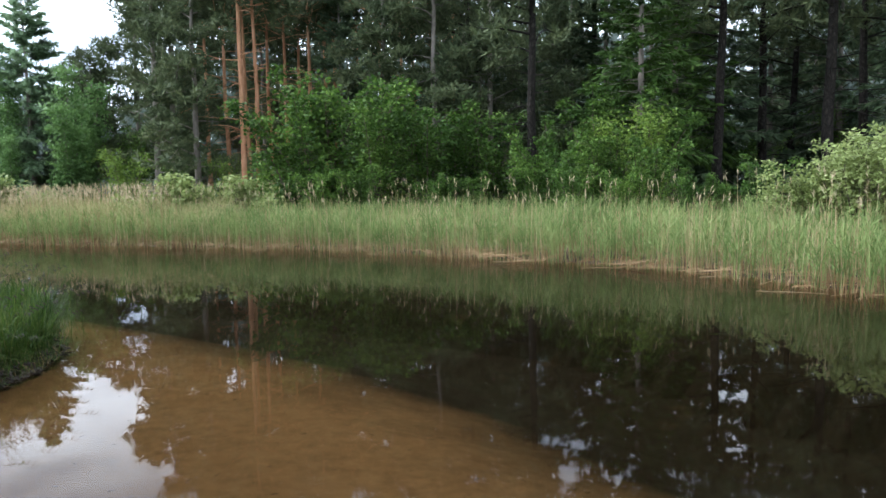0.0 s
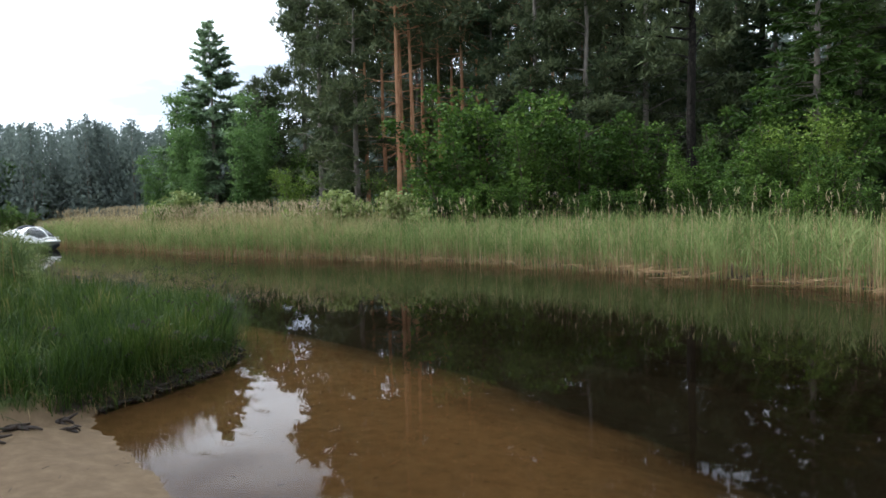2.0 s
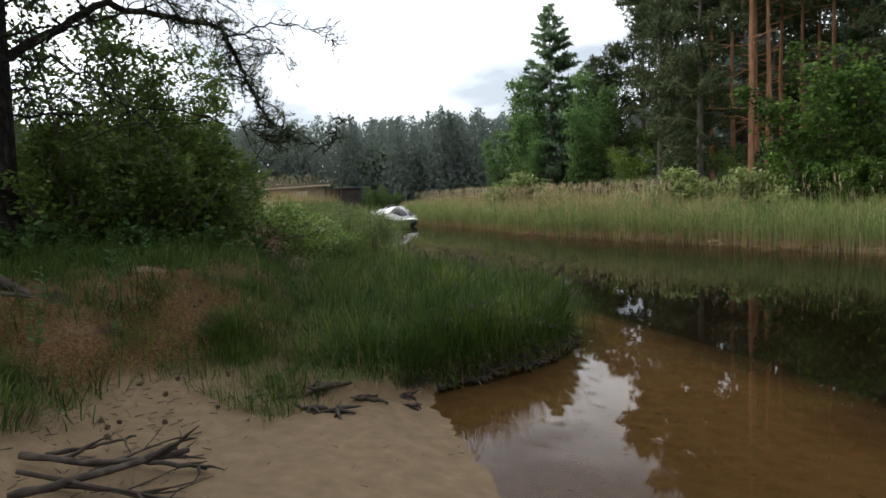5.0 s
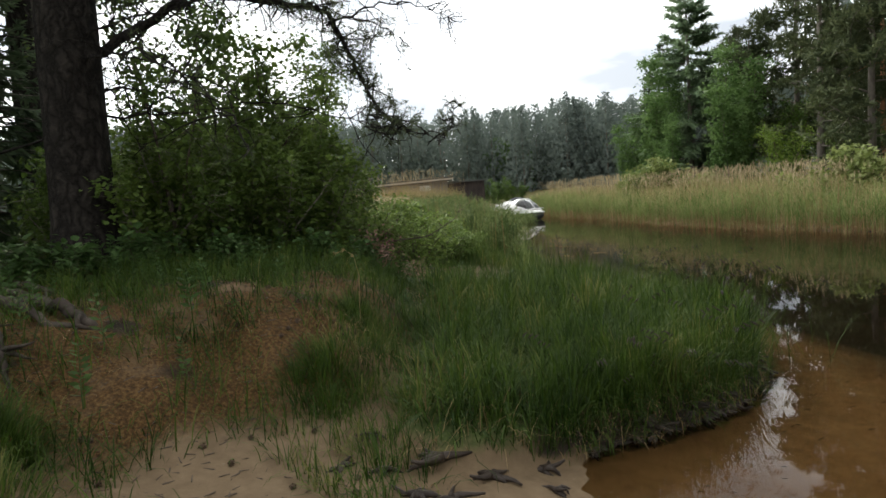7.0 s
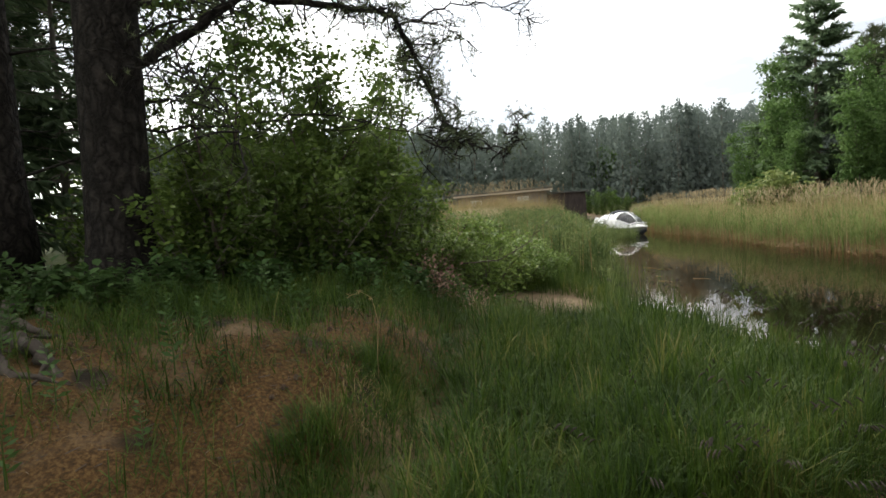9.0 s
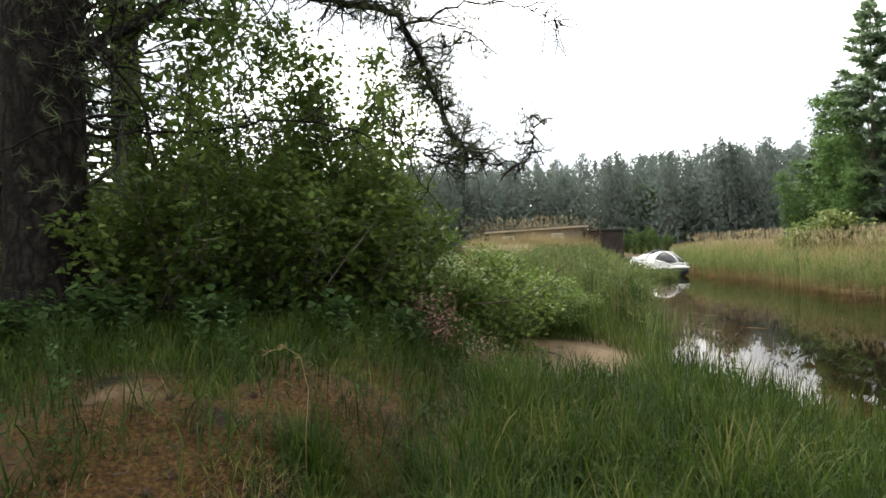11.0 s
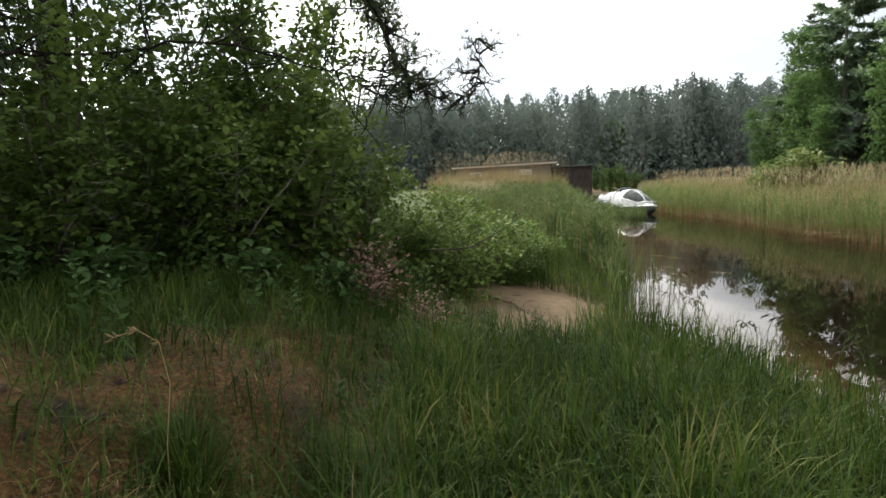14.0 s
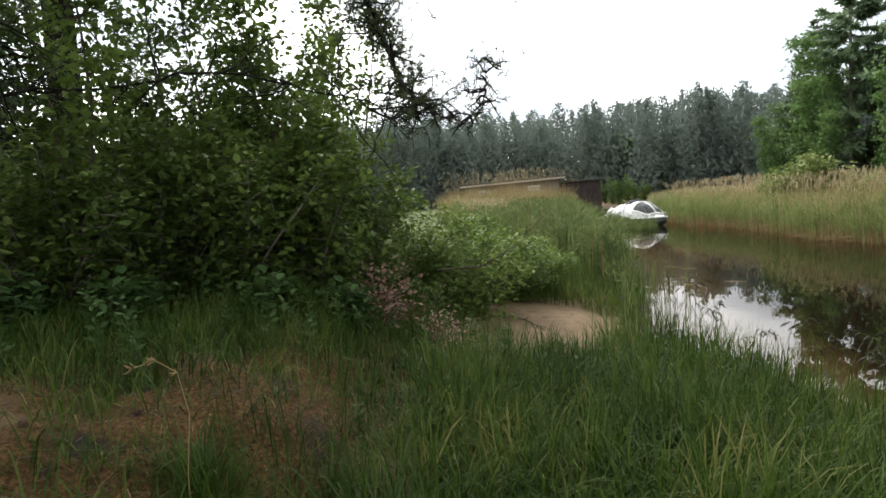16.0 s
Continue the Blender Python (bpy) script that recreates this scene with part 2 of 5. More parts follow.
M_HULL = rough_material("white_gelcoat", [(0.3, (0.66, 0.66, 0.63)), (0.5, (0.78, 0.78, 0.76)), (0.75, (0.84, 0.84, 0.82))], 3, (1, 1, 1), 0.05, 0.01, 0.3, 3, 0, 0.5)
# the shade below the gunwale is put into this hull colour
M_HULLSIDE = rough_material("shaded_hull_side", [(0.3, (0.07, 0.075, 0.065)), (0.5, (0.10, 0.105, 0.095)), (0.75, (0.14, 0.145, 0.13))], 4, (1, 1, 1), 0.05, 0.01, 0.35)
M_TARP = rough_material("white_tarpaulin", [(0.3, (0.30, 0.31, 0.30)), (0.5, (0.60, 0.61, 0.60)), (0.75, (0.78, 0.78, 0.76))], 5, (1, 1, 1), 0.5, 0.03, 0.6)
M_HULLDARK = rough_material("dark_hull", [(0.3, (0.02, 0.025, 0.03)), (0.5, (0.035, 0.04, 0.045)), (0.75, (0.06, 0.065, 0.07))], 4, (1, 1, 1), 0.1, 0.01, 0.4)
M_CANVAS = rough_material("boat_canvas", [(0.3, (0.02, 0.022, 0.028)), (0.5, (0.04, 0.043, 0.05)), (0.75, (0.07, 0.075, 0.085))], 12, (1, 1, 1), 0.3, 0.01, 0.9)
M_RAIL = rough_material("brushed_rail", [(0.3, (0.5, 0.5, 0.5)), (0.5, (0.6, 0.6, 0.6)), (0.75, (0.7, 0.7, 0.7))], 20, (1, 1, 1), 0.05, 0.002, 0.3, 4, 0.9, 0.5)
M_FASCIA = rough_material("weathered_white_board", [(0.25, (0.44, 0.39, 0.32)), (0.5, (0.58, 0.52, 0.44)), (0.75, (0.68, 0.62, 0.55))], 5, (1, 1, 1), 0.3, 0.01, 0.8)
M_SHEDWALL = rough_material("tarred_board", [(0.25, (0.03, 0.024, 0.022)), (0.5, (0.06, 0.047, 0.042)), (0.75, (0.10, 0.08, 0.07))], 6, (1, 1, 0.3), 0.5, 0.02, 0.9)
M_SHEDFRONT = rough_material("grey_weathered_board", [(0.25, (0.15, 0.13, 0.105)), (0.5, (0.22, 0.195, 0.16)), (0.75, (0.30, 0.27, 0.23))], 6, (1, 1, 0.3), 0.4, 0.02, 0.9)
M_ROOFFELT = rough_material("roof_felt", [(0.25, (0.06, 0.06, 0.06)), (0.5, (0.10, 0.10, 0.095)), (0.75, (0.15, 0.15, 0.14))], 9, (1, 1, 1), 0.5, 0.01, 0.95)


def glass_material(name, tint):
    m, N, L = nodes_of(name)
    out, fr = N.new("ShaderNodeOutputMaterial"), N.new("ShaderNodeFresnel")
    tr, gl, mix = N.new("ShaderNodeBsdfTransparent"), N.new("ShaderNodeBsdfGlossy"), N.new("ShaderNodeMixShader")
    fr.inputs["IOR"].default_value = 1.5
    tr.inputs["Color"].default_value = (*tint, 1)
    gl.inputs["Roughness"].default_value = 0.05
    L.new(fr.outputs[0], mix.inputs[0])
    L.new(tr.outputs[0], mix.inputs[1])
    L.new(gl.outputs[0], mix.inputs[2])
    L.new(mix.outputs[0], out.inputs["Surface"])
    return m


M_SCREEN = glass_material("tinted_screen", (0.75, 0.77, 0.76))


def water_material():
    """Still peaty water: brown to look through, a mirror at a low angle, faint slow ripples."""
    m, N, L = nodes_of("peaty_water")
    out, fr = N.new("ShaderNodeOutputMaterial"), N.new("ShaderNodeFresnel")
    tr, gl, mix = N.new("ShaderNodeBsdfTransparent"), N.new("ShaderNodeBsdfGlossy"), N.new("ShaderNodeMixShader")
    geo, mp, n1, n2 = N.new("ShaderNodeNewGeometry"), N.new("ShaderNodeMapping"), N.new("ShaderNodeTexNoise"), N.new("ShaderNodeTexNoise")
    add, bp = N.new("ShaderNodeMath"), N.new("ShaderNodeBump")
    fr.inputs["IOR"].default_value = 1.333
    tr.inputs["Color"].default_value = (0.73, 0.63, 0.475, 1)
    gl.inputs["Roughness"].default_value = 0.012
    n1.inputs["Scale"].default_value, n1.inputs["Detail"].default_value = 0.9, 2.0
    n2.inputs["Scale"].default_value, n2.inputs["Detail"].default_value = 5.0, 2.0
    mp.inputs["Rotation"].default_value, mp.inputs["Scale"].default_value = (0, 0, 0.6), (1, 2.2, 1)
    add.operation = "MULTIPLY_ADD"
    add.inputs[1].default_value = 0.12
    bp.inputs["Strength"].default_value, bp.inputs["Distance"].default_value = 0.032, 0.03
    L.new(geo.outputs["Position"], mp.inputs["Vector"])
    L.new(mp.outputs[0], n1.inputs["Vector"])
    L.new(mp.outputs[0], n2.inputs["Vector"])
    L.new(n2.outputs[0], add.inputs[0])
    L.new(n1.outputs[0], add.inputs[2])
    L.new(add.outputs[0], bp.inputs["Height"])
    L.new(bp.outputs[0], gl.inputs["Normal"])
    L.new(bp.outputs[0], fr.inputs["Normal"])
    L.new(fr.outputs[0], mix.inputs[0])
    L.new(tr.outputs[0], mix.inputs[1])
    L.new(gl.outputs[0], mix.inputs[2])
    L.new(mix.outputs[0], out.inputs["Surface"])
    return m


M_WATER = water_material()


def ground_material():
    """Sand, needle litter, moss, peat and silt (darkened for light lost in deep water), mixed by what lies where (mesh
    attributes) and by noise.
    """
    m, N, L = nodes_of("shore_ground")
    out, p = N.new("ShaderNodeOutputMaterial"), N.new("ShaderNodeBsdfPrincipled")
    geo = N.new("ShaderNodeNewGeometry")

    def noise_at(scale, detail=5.0, rough=0.6):
        n = N.new("ShaderNodeTexNoise")
        n.inputs["Scale"].default_value, n.inputs["Detail"].default_value, n.inputs["Roughness"].default_value = scale, detail, rough
        L.new(geo.outputs["Position"], n.inputs["Vector"])
        return n.outputs[0]

    def ramped(fac, stops):
        r = ramp_of(N, stops)
        L.new(fac, r.inputs[0])
        return r.outputs[0]

    def mixed(fac, a, b):
        x = N.new("ShaderNodeMix")
        x.data_type = "RGBA"
        L.new(fac, x.inputs[0])
        L.new(a, x.inputs[6])
        L.new(b, x.inputs[7])
        return x.outputs[2]

    def masked(name, scale, amount):
        at = N.new("ShaderNodeAttribute")
        at.attribute_name = name
        a = N.new("ShaderNodeMath")
        a.operation = "MULTIPLY_ADD"
        a.inputs[1].default_value, a.inputs[2].default_value = amount, -amount / 2
        L.new(noise_at(scale, 6.0, 0.7), a.inputs[0])
        b = N.new("ShaderNodeMath")
        b.operation = "ADD"
        L.new(at.outputs["Fac"], b.inputs[0])
        L.new(a.outputs[0], b.inputs[1])
        c = N.new("ShaderNodeMapRange")
        c.inputs["From Min"].default_value, c.inputs["From Max"].default_value = (0.1, 0.9) if name == "dimmed_silt" else (0.34, 0.66)
        L.new(b.outputs[0], c.inputs[0])
        return c.outputs[0]

    fine = noise_at(38, 8.0, 0.7)
    mid = noise_at(7, 6.0, 0.65)
    sand = ramped(mid, [(0.3, (0.118, 0.082, 0.046)), (0.5, (0.146, 0.102, 0.058)), (0.72, (0.178, 0.127, 0.074))])
    litter = ramped(fine, [(0.32, (0.016, 0.009, 0.004)), (0.5, (0.082, 0.043, 0.013)), (0.72, (0.205, 0.124, 0.046))])
    moss = ramped(fine, [(0.3, (0.03, 0.042, 0.012)), (0.5, (0.06, 0.08, 0.022)), (0.72, (0.10, 0.12, 0.04))])
    peat = ramped(mid, [(0.3, (0.012, 0.009, 0.006)), (0.5, (0.028, 0.02, 0.013)), (0.72, (0.06, 0.042, 0.027))])
    # bed mud, near black: light swallowed by deep water is put into its colour
    dimmed_silt = ramped(mid, [(0.3, (0.003, 0.0025, 0.0016)), (0.5, (0.0055, 0.0045, 0.003)), (0.72, (0.011, 0.009, 0.006))])
    litter_mask = masked("litter", 2.6, 0.9)
    c = mixed(litter_mask, sand, litter)
    c = mixed(masked("moss", 1.7, 1.1), c, moss)
    c = mixed(masked("peat", 5.0, 0.8), c, peat)
    c = mixed(masked("dimmed_silt", 0.8, 0.9), c, dimmed_silt)
    bp = N.new("ShaderNodeBump")
    bp.inputs["Distance"].default_value = 0.03
    relief = N.new("ShaderNodeMapRange")
    relief.inputs["To Min"].default_value, relief.inputs["To Max"].default_value = 0.16, 0.9
    L.new(litter_mask, relief.inputs[0])
    L.new(relief.outputs[0], bp.inputs["Strength"])
    L.new(fine, bp.inputs["Height"])
    L.new(c, p.inputs["Base Color"])
    L.new(bp.outputs[0], p.inputs["Normal"])
    p.inputs["Roughness"].default_value = 0.9
    p.inputs["Specular IOR Level"].default_value = 0.2
    L.new(p.outputs[0], out.inputs["Surface"])
    return m


M_GROUND = ground_material()


# ---- mesh helpers ----
class Geo:
    """Collects vertices, quads and triangles and makes one mesh of them."""

    def __init__(self):
        self.v, self.q, self.t, self.n = [], [], [], 0

    def add(self, verts, quads=None, tris=None):
        verts = np.asarray(verts, float).reshape(-1, 3)
        if quads is not None and len(quads):
            self.q.append(np.asarray(quads, int).reshape(-1, 4) + self.n)
        if tris is not None and len(tris):
            self.t.append(np.asarray(tris, int).reshape(-1, 3) + self.n)
        self.v.append(verts)
        self.n += len(verts)
        return self

    def mesh(self, name, material, smooth=False):
        me = bpy.data.meshes.new(name)
        v = np.concatenate(self.v)
        q = np.concatenate(self.q) if self.q else np.zeros((0, 4), int)
        t = np.concatenate(self.t) if self.t else np.zeros((0, 3), int)
        loops = np.concatenate([q.ravel(), t.ravel()])
        starts = np.concatenate([np.arange(len(q)) * 4, len(q) * 4 + np.arange(len(t)) * 3])
        me.vertices.add(len(v))
        me.vertices.foreach_set("co", v.ravel())
        me.loops.add(len(loops))
        me.loops.foreach_set("vertex_index", loops.astype(np.int32))
        me.polygons.add(len(starts))
        me.polygons.foreach_set("loop_start", starts.astype(np.int32))
        me.update(calc_edges=True)
        me.validate()
        me.polygons.foreach_set("use_smooth", np.full(len(me.polygons), smooth))
        me.materials.append(material)
        return me


def part(name, geo, material, parent=None, label="", smooth=False):
    ob = new(name, geo.mesh(name, material, smooth))
    if parent is not None:
        ob.parent = parent
    return tagged(ob, label)


def unit(a):
    return a / np.maximum(np.linalg.norm(a, axis=-1, keepdims=True), 1e-9)


def tube(geo, pts, radii, sides=6, cap=True):
    pts, radii = np.asarray(pts, float), np.asarray(radii, float)
    n = len(pts)
    d = unit(np.gradient(pts, axis=0))
    ref = np.where(np.abs(d[:, 2:3]) > 0.9, np.array([[1.0, 0, 0]]), np.array([[0, 0, 1.0]]))
    s = unit(np.cross(d, ref))
    u = np.cross(s, d)
    a = np.linspace(0, 2 * math.pi, sides, endpoint=False)
    ring = (s[:, None] * np.cos(a)[None, :, None] + u[:, None] * np.sin(a)[None, :, None]) * radii[:, None, None] + pts[:, None]
    i, j = np.meshgrid(np.arange(n - 1), np.arange(sides), indexing="ij")
    k = (j + 1) % sides
    quads = np.stack([i * sides + j, i * sides + k, (i + 1) * sides + k, (i + 1) * sides + j], -1).reshape(-1, 4)
    tris = []
    if cap:
        tris = [(0, b + 1, b) for b in range(1, sides - 1)] + [((n - 1) * sides, (n - 1) * sides + b, (n - 1) * sides + b + 1) for b in range(1, sides - 1)]
    geo.add(ring.reshape(-1, 3), quads, tris)


def tube_join(geo, other):
    """Adds all of another collection to this one."""
    v = np.concatenate(other.v)
    q = np.concatenate(other.q) if other.q else None
    t = np.concatenate(other.t) if other.t else None
    geo.add(v, q, t)


def leaves(geo, base, way, length, width, r, flat=0.0, oval=False):
    """A pointed leaf (a rhombus, widest near its middle) from each base along each way.
    flat: how far the leaves turn their faces to the sky; oval: rounder leaves, creased along the midrib."""
    base, way = np.asarray(base, float), unit(np.asarray(way, float))
    n = len(base)
    length, width = np.broadcast_to(length, n)[:, None], np.broadcast_to(width, n)[:, None]
    side = unit(np.cross(way, r.normal(size=(n, 3)) * (1 - flat) + np.array([0, 0, 2.0]) * flat))
    if oval:
        up = np.cross(side, way) * width * 0.12
        v = np.stack([base, base + way * length * 0.32 + side * width * 0.46 + up, base + way * length * 0.72 + side * width * 0.36 + up, base + way * length,
                      base + way * length * 0.72 - side * width * 0.36 + up, base + way * length * 0.32 - side * width * 0.46 + up], 1)
        o = np.arange(n)[:, None] * 6
        geo.add(v.reshape(-1, 3), np.concatenate([o + np.array([[0, 1, 2, 3]]), o + np.array([[0, 3, 4, 5]])]))
        return
    v = np.stack([base, base + way * length * 0.5 + side * width / 2, base + way * length, base + way * length * 0.5 - side * width / 2], 1)
    geo.add(v.reshape(-1, 3), np.arange(n * 4).reshape(-1, 4))


def blades(geo, base, length, width, lean, r, bend=0.6, az=None):
    """Grass blades of three joints, bending over along their lean."""
    n = len(base)
    az = r.uniform(0, 2 * math.pi, n) if az is None else az
    h = np.stack([np.cos(az), np.sin(az), np.zeros(n)], 1)
    s = np.stack([-np.sin(az), np.cos(az), np.zeros(n)], 1)
    length, width, lean = (np.broadcast_to(a, n) for a in (length, width, lean))
    rows = []
    p, a = base.copy(), lean.copy()
    for k, (part_len, w) in enumerate(((0.0, 0.8), (0.4, 1.0), (0.35, 0.7), (0.25, 0.05))):
        p = p + (h * np.sin(a)[:, None] + np.array([0, 0, 1.0]) * np.cos(a)[:, None]) * (length * part_len)[:, None]
        a = a + bend * lean * (0.6 + 0.8 * k)
        rows += [p - s * (width * w / 2)[:, None], p + s * (width * w / 2)[:, None]]
    v = np.stack(rows, 1)
    o = np.arange(n)[:, None] * 8
    q = np.concatenate([o + np.array([[b, b + 1, b + 3, b + 2]]) for b in (0, 2, 4)])
    geo.add(v.reshape(-1, 3), q)


def wander(r, start, way, length, steps, wobble, droop=0.0):
    """A limb's line: from start along way, straying and sinking (droop) or rising as it goes."""
    pts, d = [np.asarray(start, float)], unit(np.asarray(way, float))
    for k in range(steps):
        d = unit(d + r.normal(size=3) * wobble + np.array([0, 0, -droop / steps]))
        pts.append(pts[-1] + d * length / steps)
    return np.array(pts)


# ---- the lie of the land ----
NEAR = np.array([(400, -160), (40, -14), (12, -4), (6, -0.8), (3, 1.0), (1, 1.9), (-0.5, 2.5), (-1.6, 3.15), (-2.5, 3.75), (-3.4, 4.45), (-4.2, 5.0),
                 (-4.6, 5.5), (-4.4, 6.1), (-4.3, 6.8), (-4.4, 7.6), (-4.85, 8.45), (-5.95, 9.2), (-7.35, 9.72), (-8.8, 9.92), (-9.9, 9.9), (-10.3, 10.5),
                 (-10.8, 11.4), (-11.6, 12.3), (-13.4, 14.2), (-15.8, 16.2), (-18.8, 18.7), (-22.4, 21.7), (-27, 24.8), (-30.5, 27), (-35, 32), (-50, 43), (-80, 63), (-400, 217),
                 (-400, -400), (400, -400)], float)
FAR = np.array([(400, -40), (30, 1), (14, 5.5), (9, 8.3), (6.7, 10.8), (5.6, 13), (4.2, 14.7), (2.2, 16), (0.2, 17.4), (-3.1, 19.8), (-8.6, 21.6),
                (-16, 24.6), (-20.5, 27.6), (-26, 30.2), (-34, 36), (-50, 46.5), (-80, 62), (-400, 215), (-400, 600), (400, 600)], float)


WAVES = [(rng.uniform(0, 2 * math.pi), rng.uniform(0, 2 * math.pi)) for _ in range(14)]


def swell(x, y, size, first=0):
    s = 0
    for k in range(7):
        a, ph = WAVES[(k + first) % 14]
        f = 2 * math.pi / size * (0.7 + 0.25 * k)
        s = s + np.sin(f * (x * math.cos(a) + y * math.sin(a)) + ph) / (1 + 0.35 * k)
    return s / 3.2


def inland(shore, x, y):
    """Distance from the shore line, positive on its land."""
    x, y = np.asarray(x, float), np.asarray(y, float)
    inside, best = np.zeros(x.shape, bool), np.full(x.shape, 1e9)
    for (ax, ay), (bx, by) in zip(shore, np.roll(shore, -1, 0)):
        k = np.clip(((x - ax) * (bx - ax) + (y - ay) * (by - ay)) / ((bx - ax) ** 2 + (by - ay) ** 2), 0, 1)
        best = np.minimum(best, np.hypot(x - ax - k * (bx - ax), y - ay - k * (by - ay)))
        cross = ((ay > y) != (by > y)) & (x < (bx - ax) * (y - ay) / (by - ay + 1e-12) + ax)
        inside ^= cross
    ragged = 0.05 * swell(x, y, 0.75, 1) + 0.03 * swell(x, y, 0.31, 6) if shore is NEAR else 0
    return np.where(inside, best, -best) + ragged


def smooth(a, b, v):
    t = np.clip((v - a) / (b - a), 0, 1)
    return t * t * (3 - 2 * t)


FOOT = np.array([(60, -30), (6, -6), (1, -1.5), (-2.5, 0.2), (-5.2, 1.9), (-5.95, 3.2), (-5.85, 4.4), (-6.3, 5.3), (-7.2, 6.2), (-8.6, 7.4), (-9.6, 8.2), (-10.6, 8.6), (-12, 9.4), (-14, 10.6),
                 (-20, 14), (-60, 30), (-400, 60), (-400, -400), (60, -400)], float)
DEEP = np.array([(400, -100), (40, -7), (8, 0), (2.9, 2.6), (0.9, 4.5), (-0.5, 6.4), (-2.2, 8.2), (-5.1, 10.1), (-9, 12.7), (-14, 17.0), (-20, 23.2), (-26, 27.6),
                 (-400, 207), (-400, 600), (400, 600)], float)
TURF = np.array([(-4.75, 4.25), (-4.5, 5.5), (-4.2, 6.1), (-4.1, 6.8), (-4.2, 7.7), (-4.75, 8.65), (-5.95, 9.4), (-7.35, 9.9), (-8.4, 10.0), (-8.9, 9.7), (-9.1, 8.6), (-8.7, 7.2),
                 (-7.4, 6.3), (-6.5, 5.6), (-5.7, 4.9), (-5.3, 4.3)], float)


def turf(x, y):
    """Where the grassy bank stands: 1 on it, 0 off it."""
    return smooth(-0.12, 0.15, inland(TURF, x, y) + 0.12 * swell(x, y, 0.9, 3))


def mound(x, y):
    """Distance from the bare mound's middle, 1 at its rim."""
    u, v = (x + 7.9) * -0.787 + (y - 5.68) * 0.617, (x + 7.9) * 0.617 + (y - 5.68) * 0.787
    return np.hypot(u / 1.0, v / 0.58) + 0.2 * swell(x, y, 0.8, 2)


def height(x, y):
    x, y = np.asarray(x, float), np.asarray(y, float)
    d, e, p = inland(NEAR, x, y), inland(FAR, x, y), inland(DEEP, x, y)
    marsh = smooth(0.5, 3.5, y - 9.5 + 0.45 * (x + 10)) * smooth(-8, -10, x)
    f = inland(FOOT, x, y)
    bank = (0.80 * smooth(-0.55, 2.0, f + 0.35 * swell(x, y, 1.9, 2)) + 0.22 * smooth(3, 12, f)) * (1 - 0.82 * marsh)
    near = 0.10 * smooth(0, 0.7, d) + 0.06 * np.clip(d, 0, 3) + bank
    rough = 0.25 + 0.75 * smooth(-0.7, 0.4, f)
    near = near + rough * (smooth(0.3, 2.0, d) * (0.08 * swell(x, y, 2.6) + 0.035 * swell(x, y, 0.7, 5)) + 0.008 * swell(x, y, 0.35, 9))
    near = near + 0.27 * smooth(1.5, 0.2, mound(x, y))
    near = near + 0.19 * turf(x, y) * smooth(-0.02, 0.13, d)
    far = 0.06 * smooth(0, 1, e) + 0.02 * np.clip(e, 0, 8) + 0.8 * smooth(7, 18, e) + 0.08 * smooth(2, 6, e) * swell(x, y, 5)
    bed = -0.02 - 0.06 * np.clip(-d, 0, 4) - 0.3 * smooth(-0.8, 1.2, p) - 0.9 * smooth(0.5, 4, p)
    bed = bed + 0.008 * swell(x, y, 0.8, 4) * smooth(0.1, 0.6, -d)
    bed = np.where(-e < 3, np.maximum(bed, -0.3 * np.clip(-e, 0, 3) - 0.02), bed)
    return np.where(d > 0, near, np.where(e > 0, far, bed))


def axis(lo, hi, step, reach):
    core = list(np.arange(lo, hi, step))
    out, s = [], step
    x = hi
    while x < reach:
        out.append(x)
        s *= 1.075
        x += s
    low, s = [], step
    x = lo
    while x > -reach:
        s *= 1.075
        x -= s
        low.append(x)
    return np.array(low[::-1] + core + out)


gx, gy = axis(-12.5, 0.5, 0.10, 420), axis(0.5, 12.5, 0.10, 420)
GX, GY = np.meshgrid(gx, gy, indexing="ij")
GZ = height(GX, GY)
ni, nj = GX.shape
gi, gj = np.meshgrid(np.arange(ni - 1), np.arange(nj - 1), indexing="ij")
land = Geo().add(np.stack([GX, GY, GZ], -1).reshape(-1, 3),
                 np.stack([gi * nj + gj, (gi + 1) * nj + gj, (gi + 1) * nj + gj + 1, gi * nj + gj + 1], -1).reshape(-1, 4))
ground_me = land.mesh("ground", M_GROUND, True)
GD, GE = inland(NEAR, GX, GY), inland(FAR, GX, GY)
TF = turf(GX, GY)
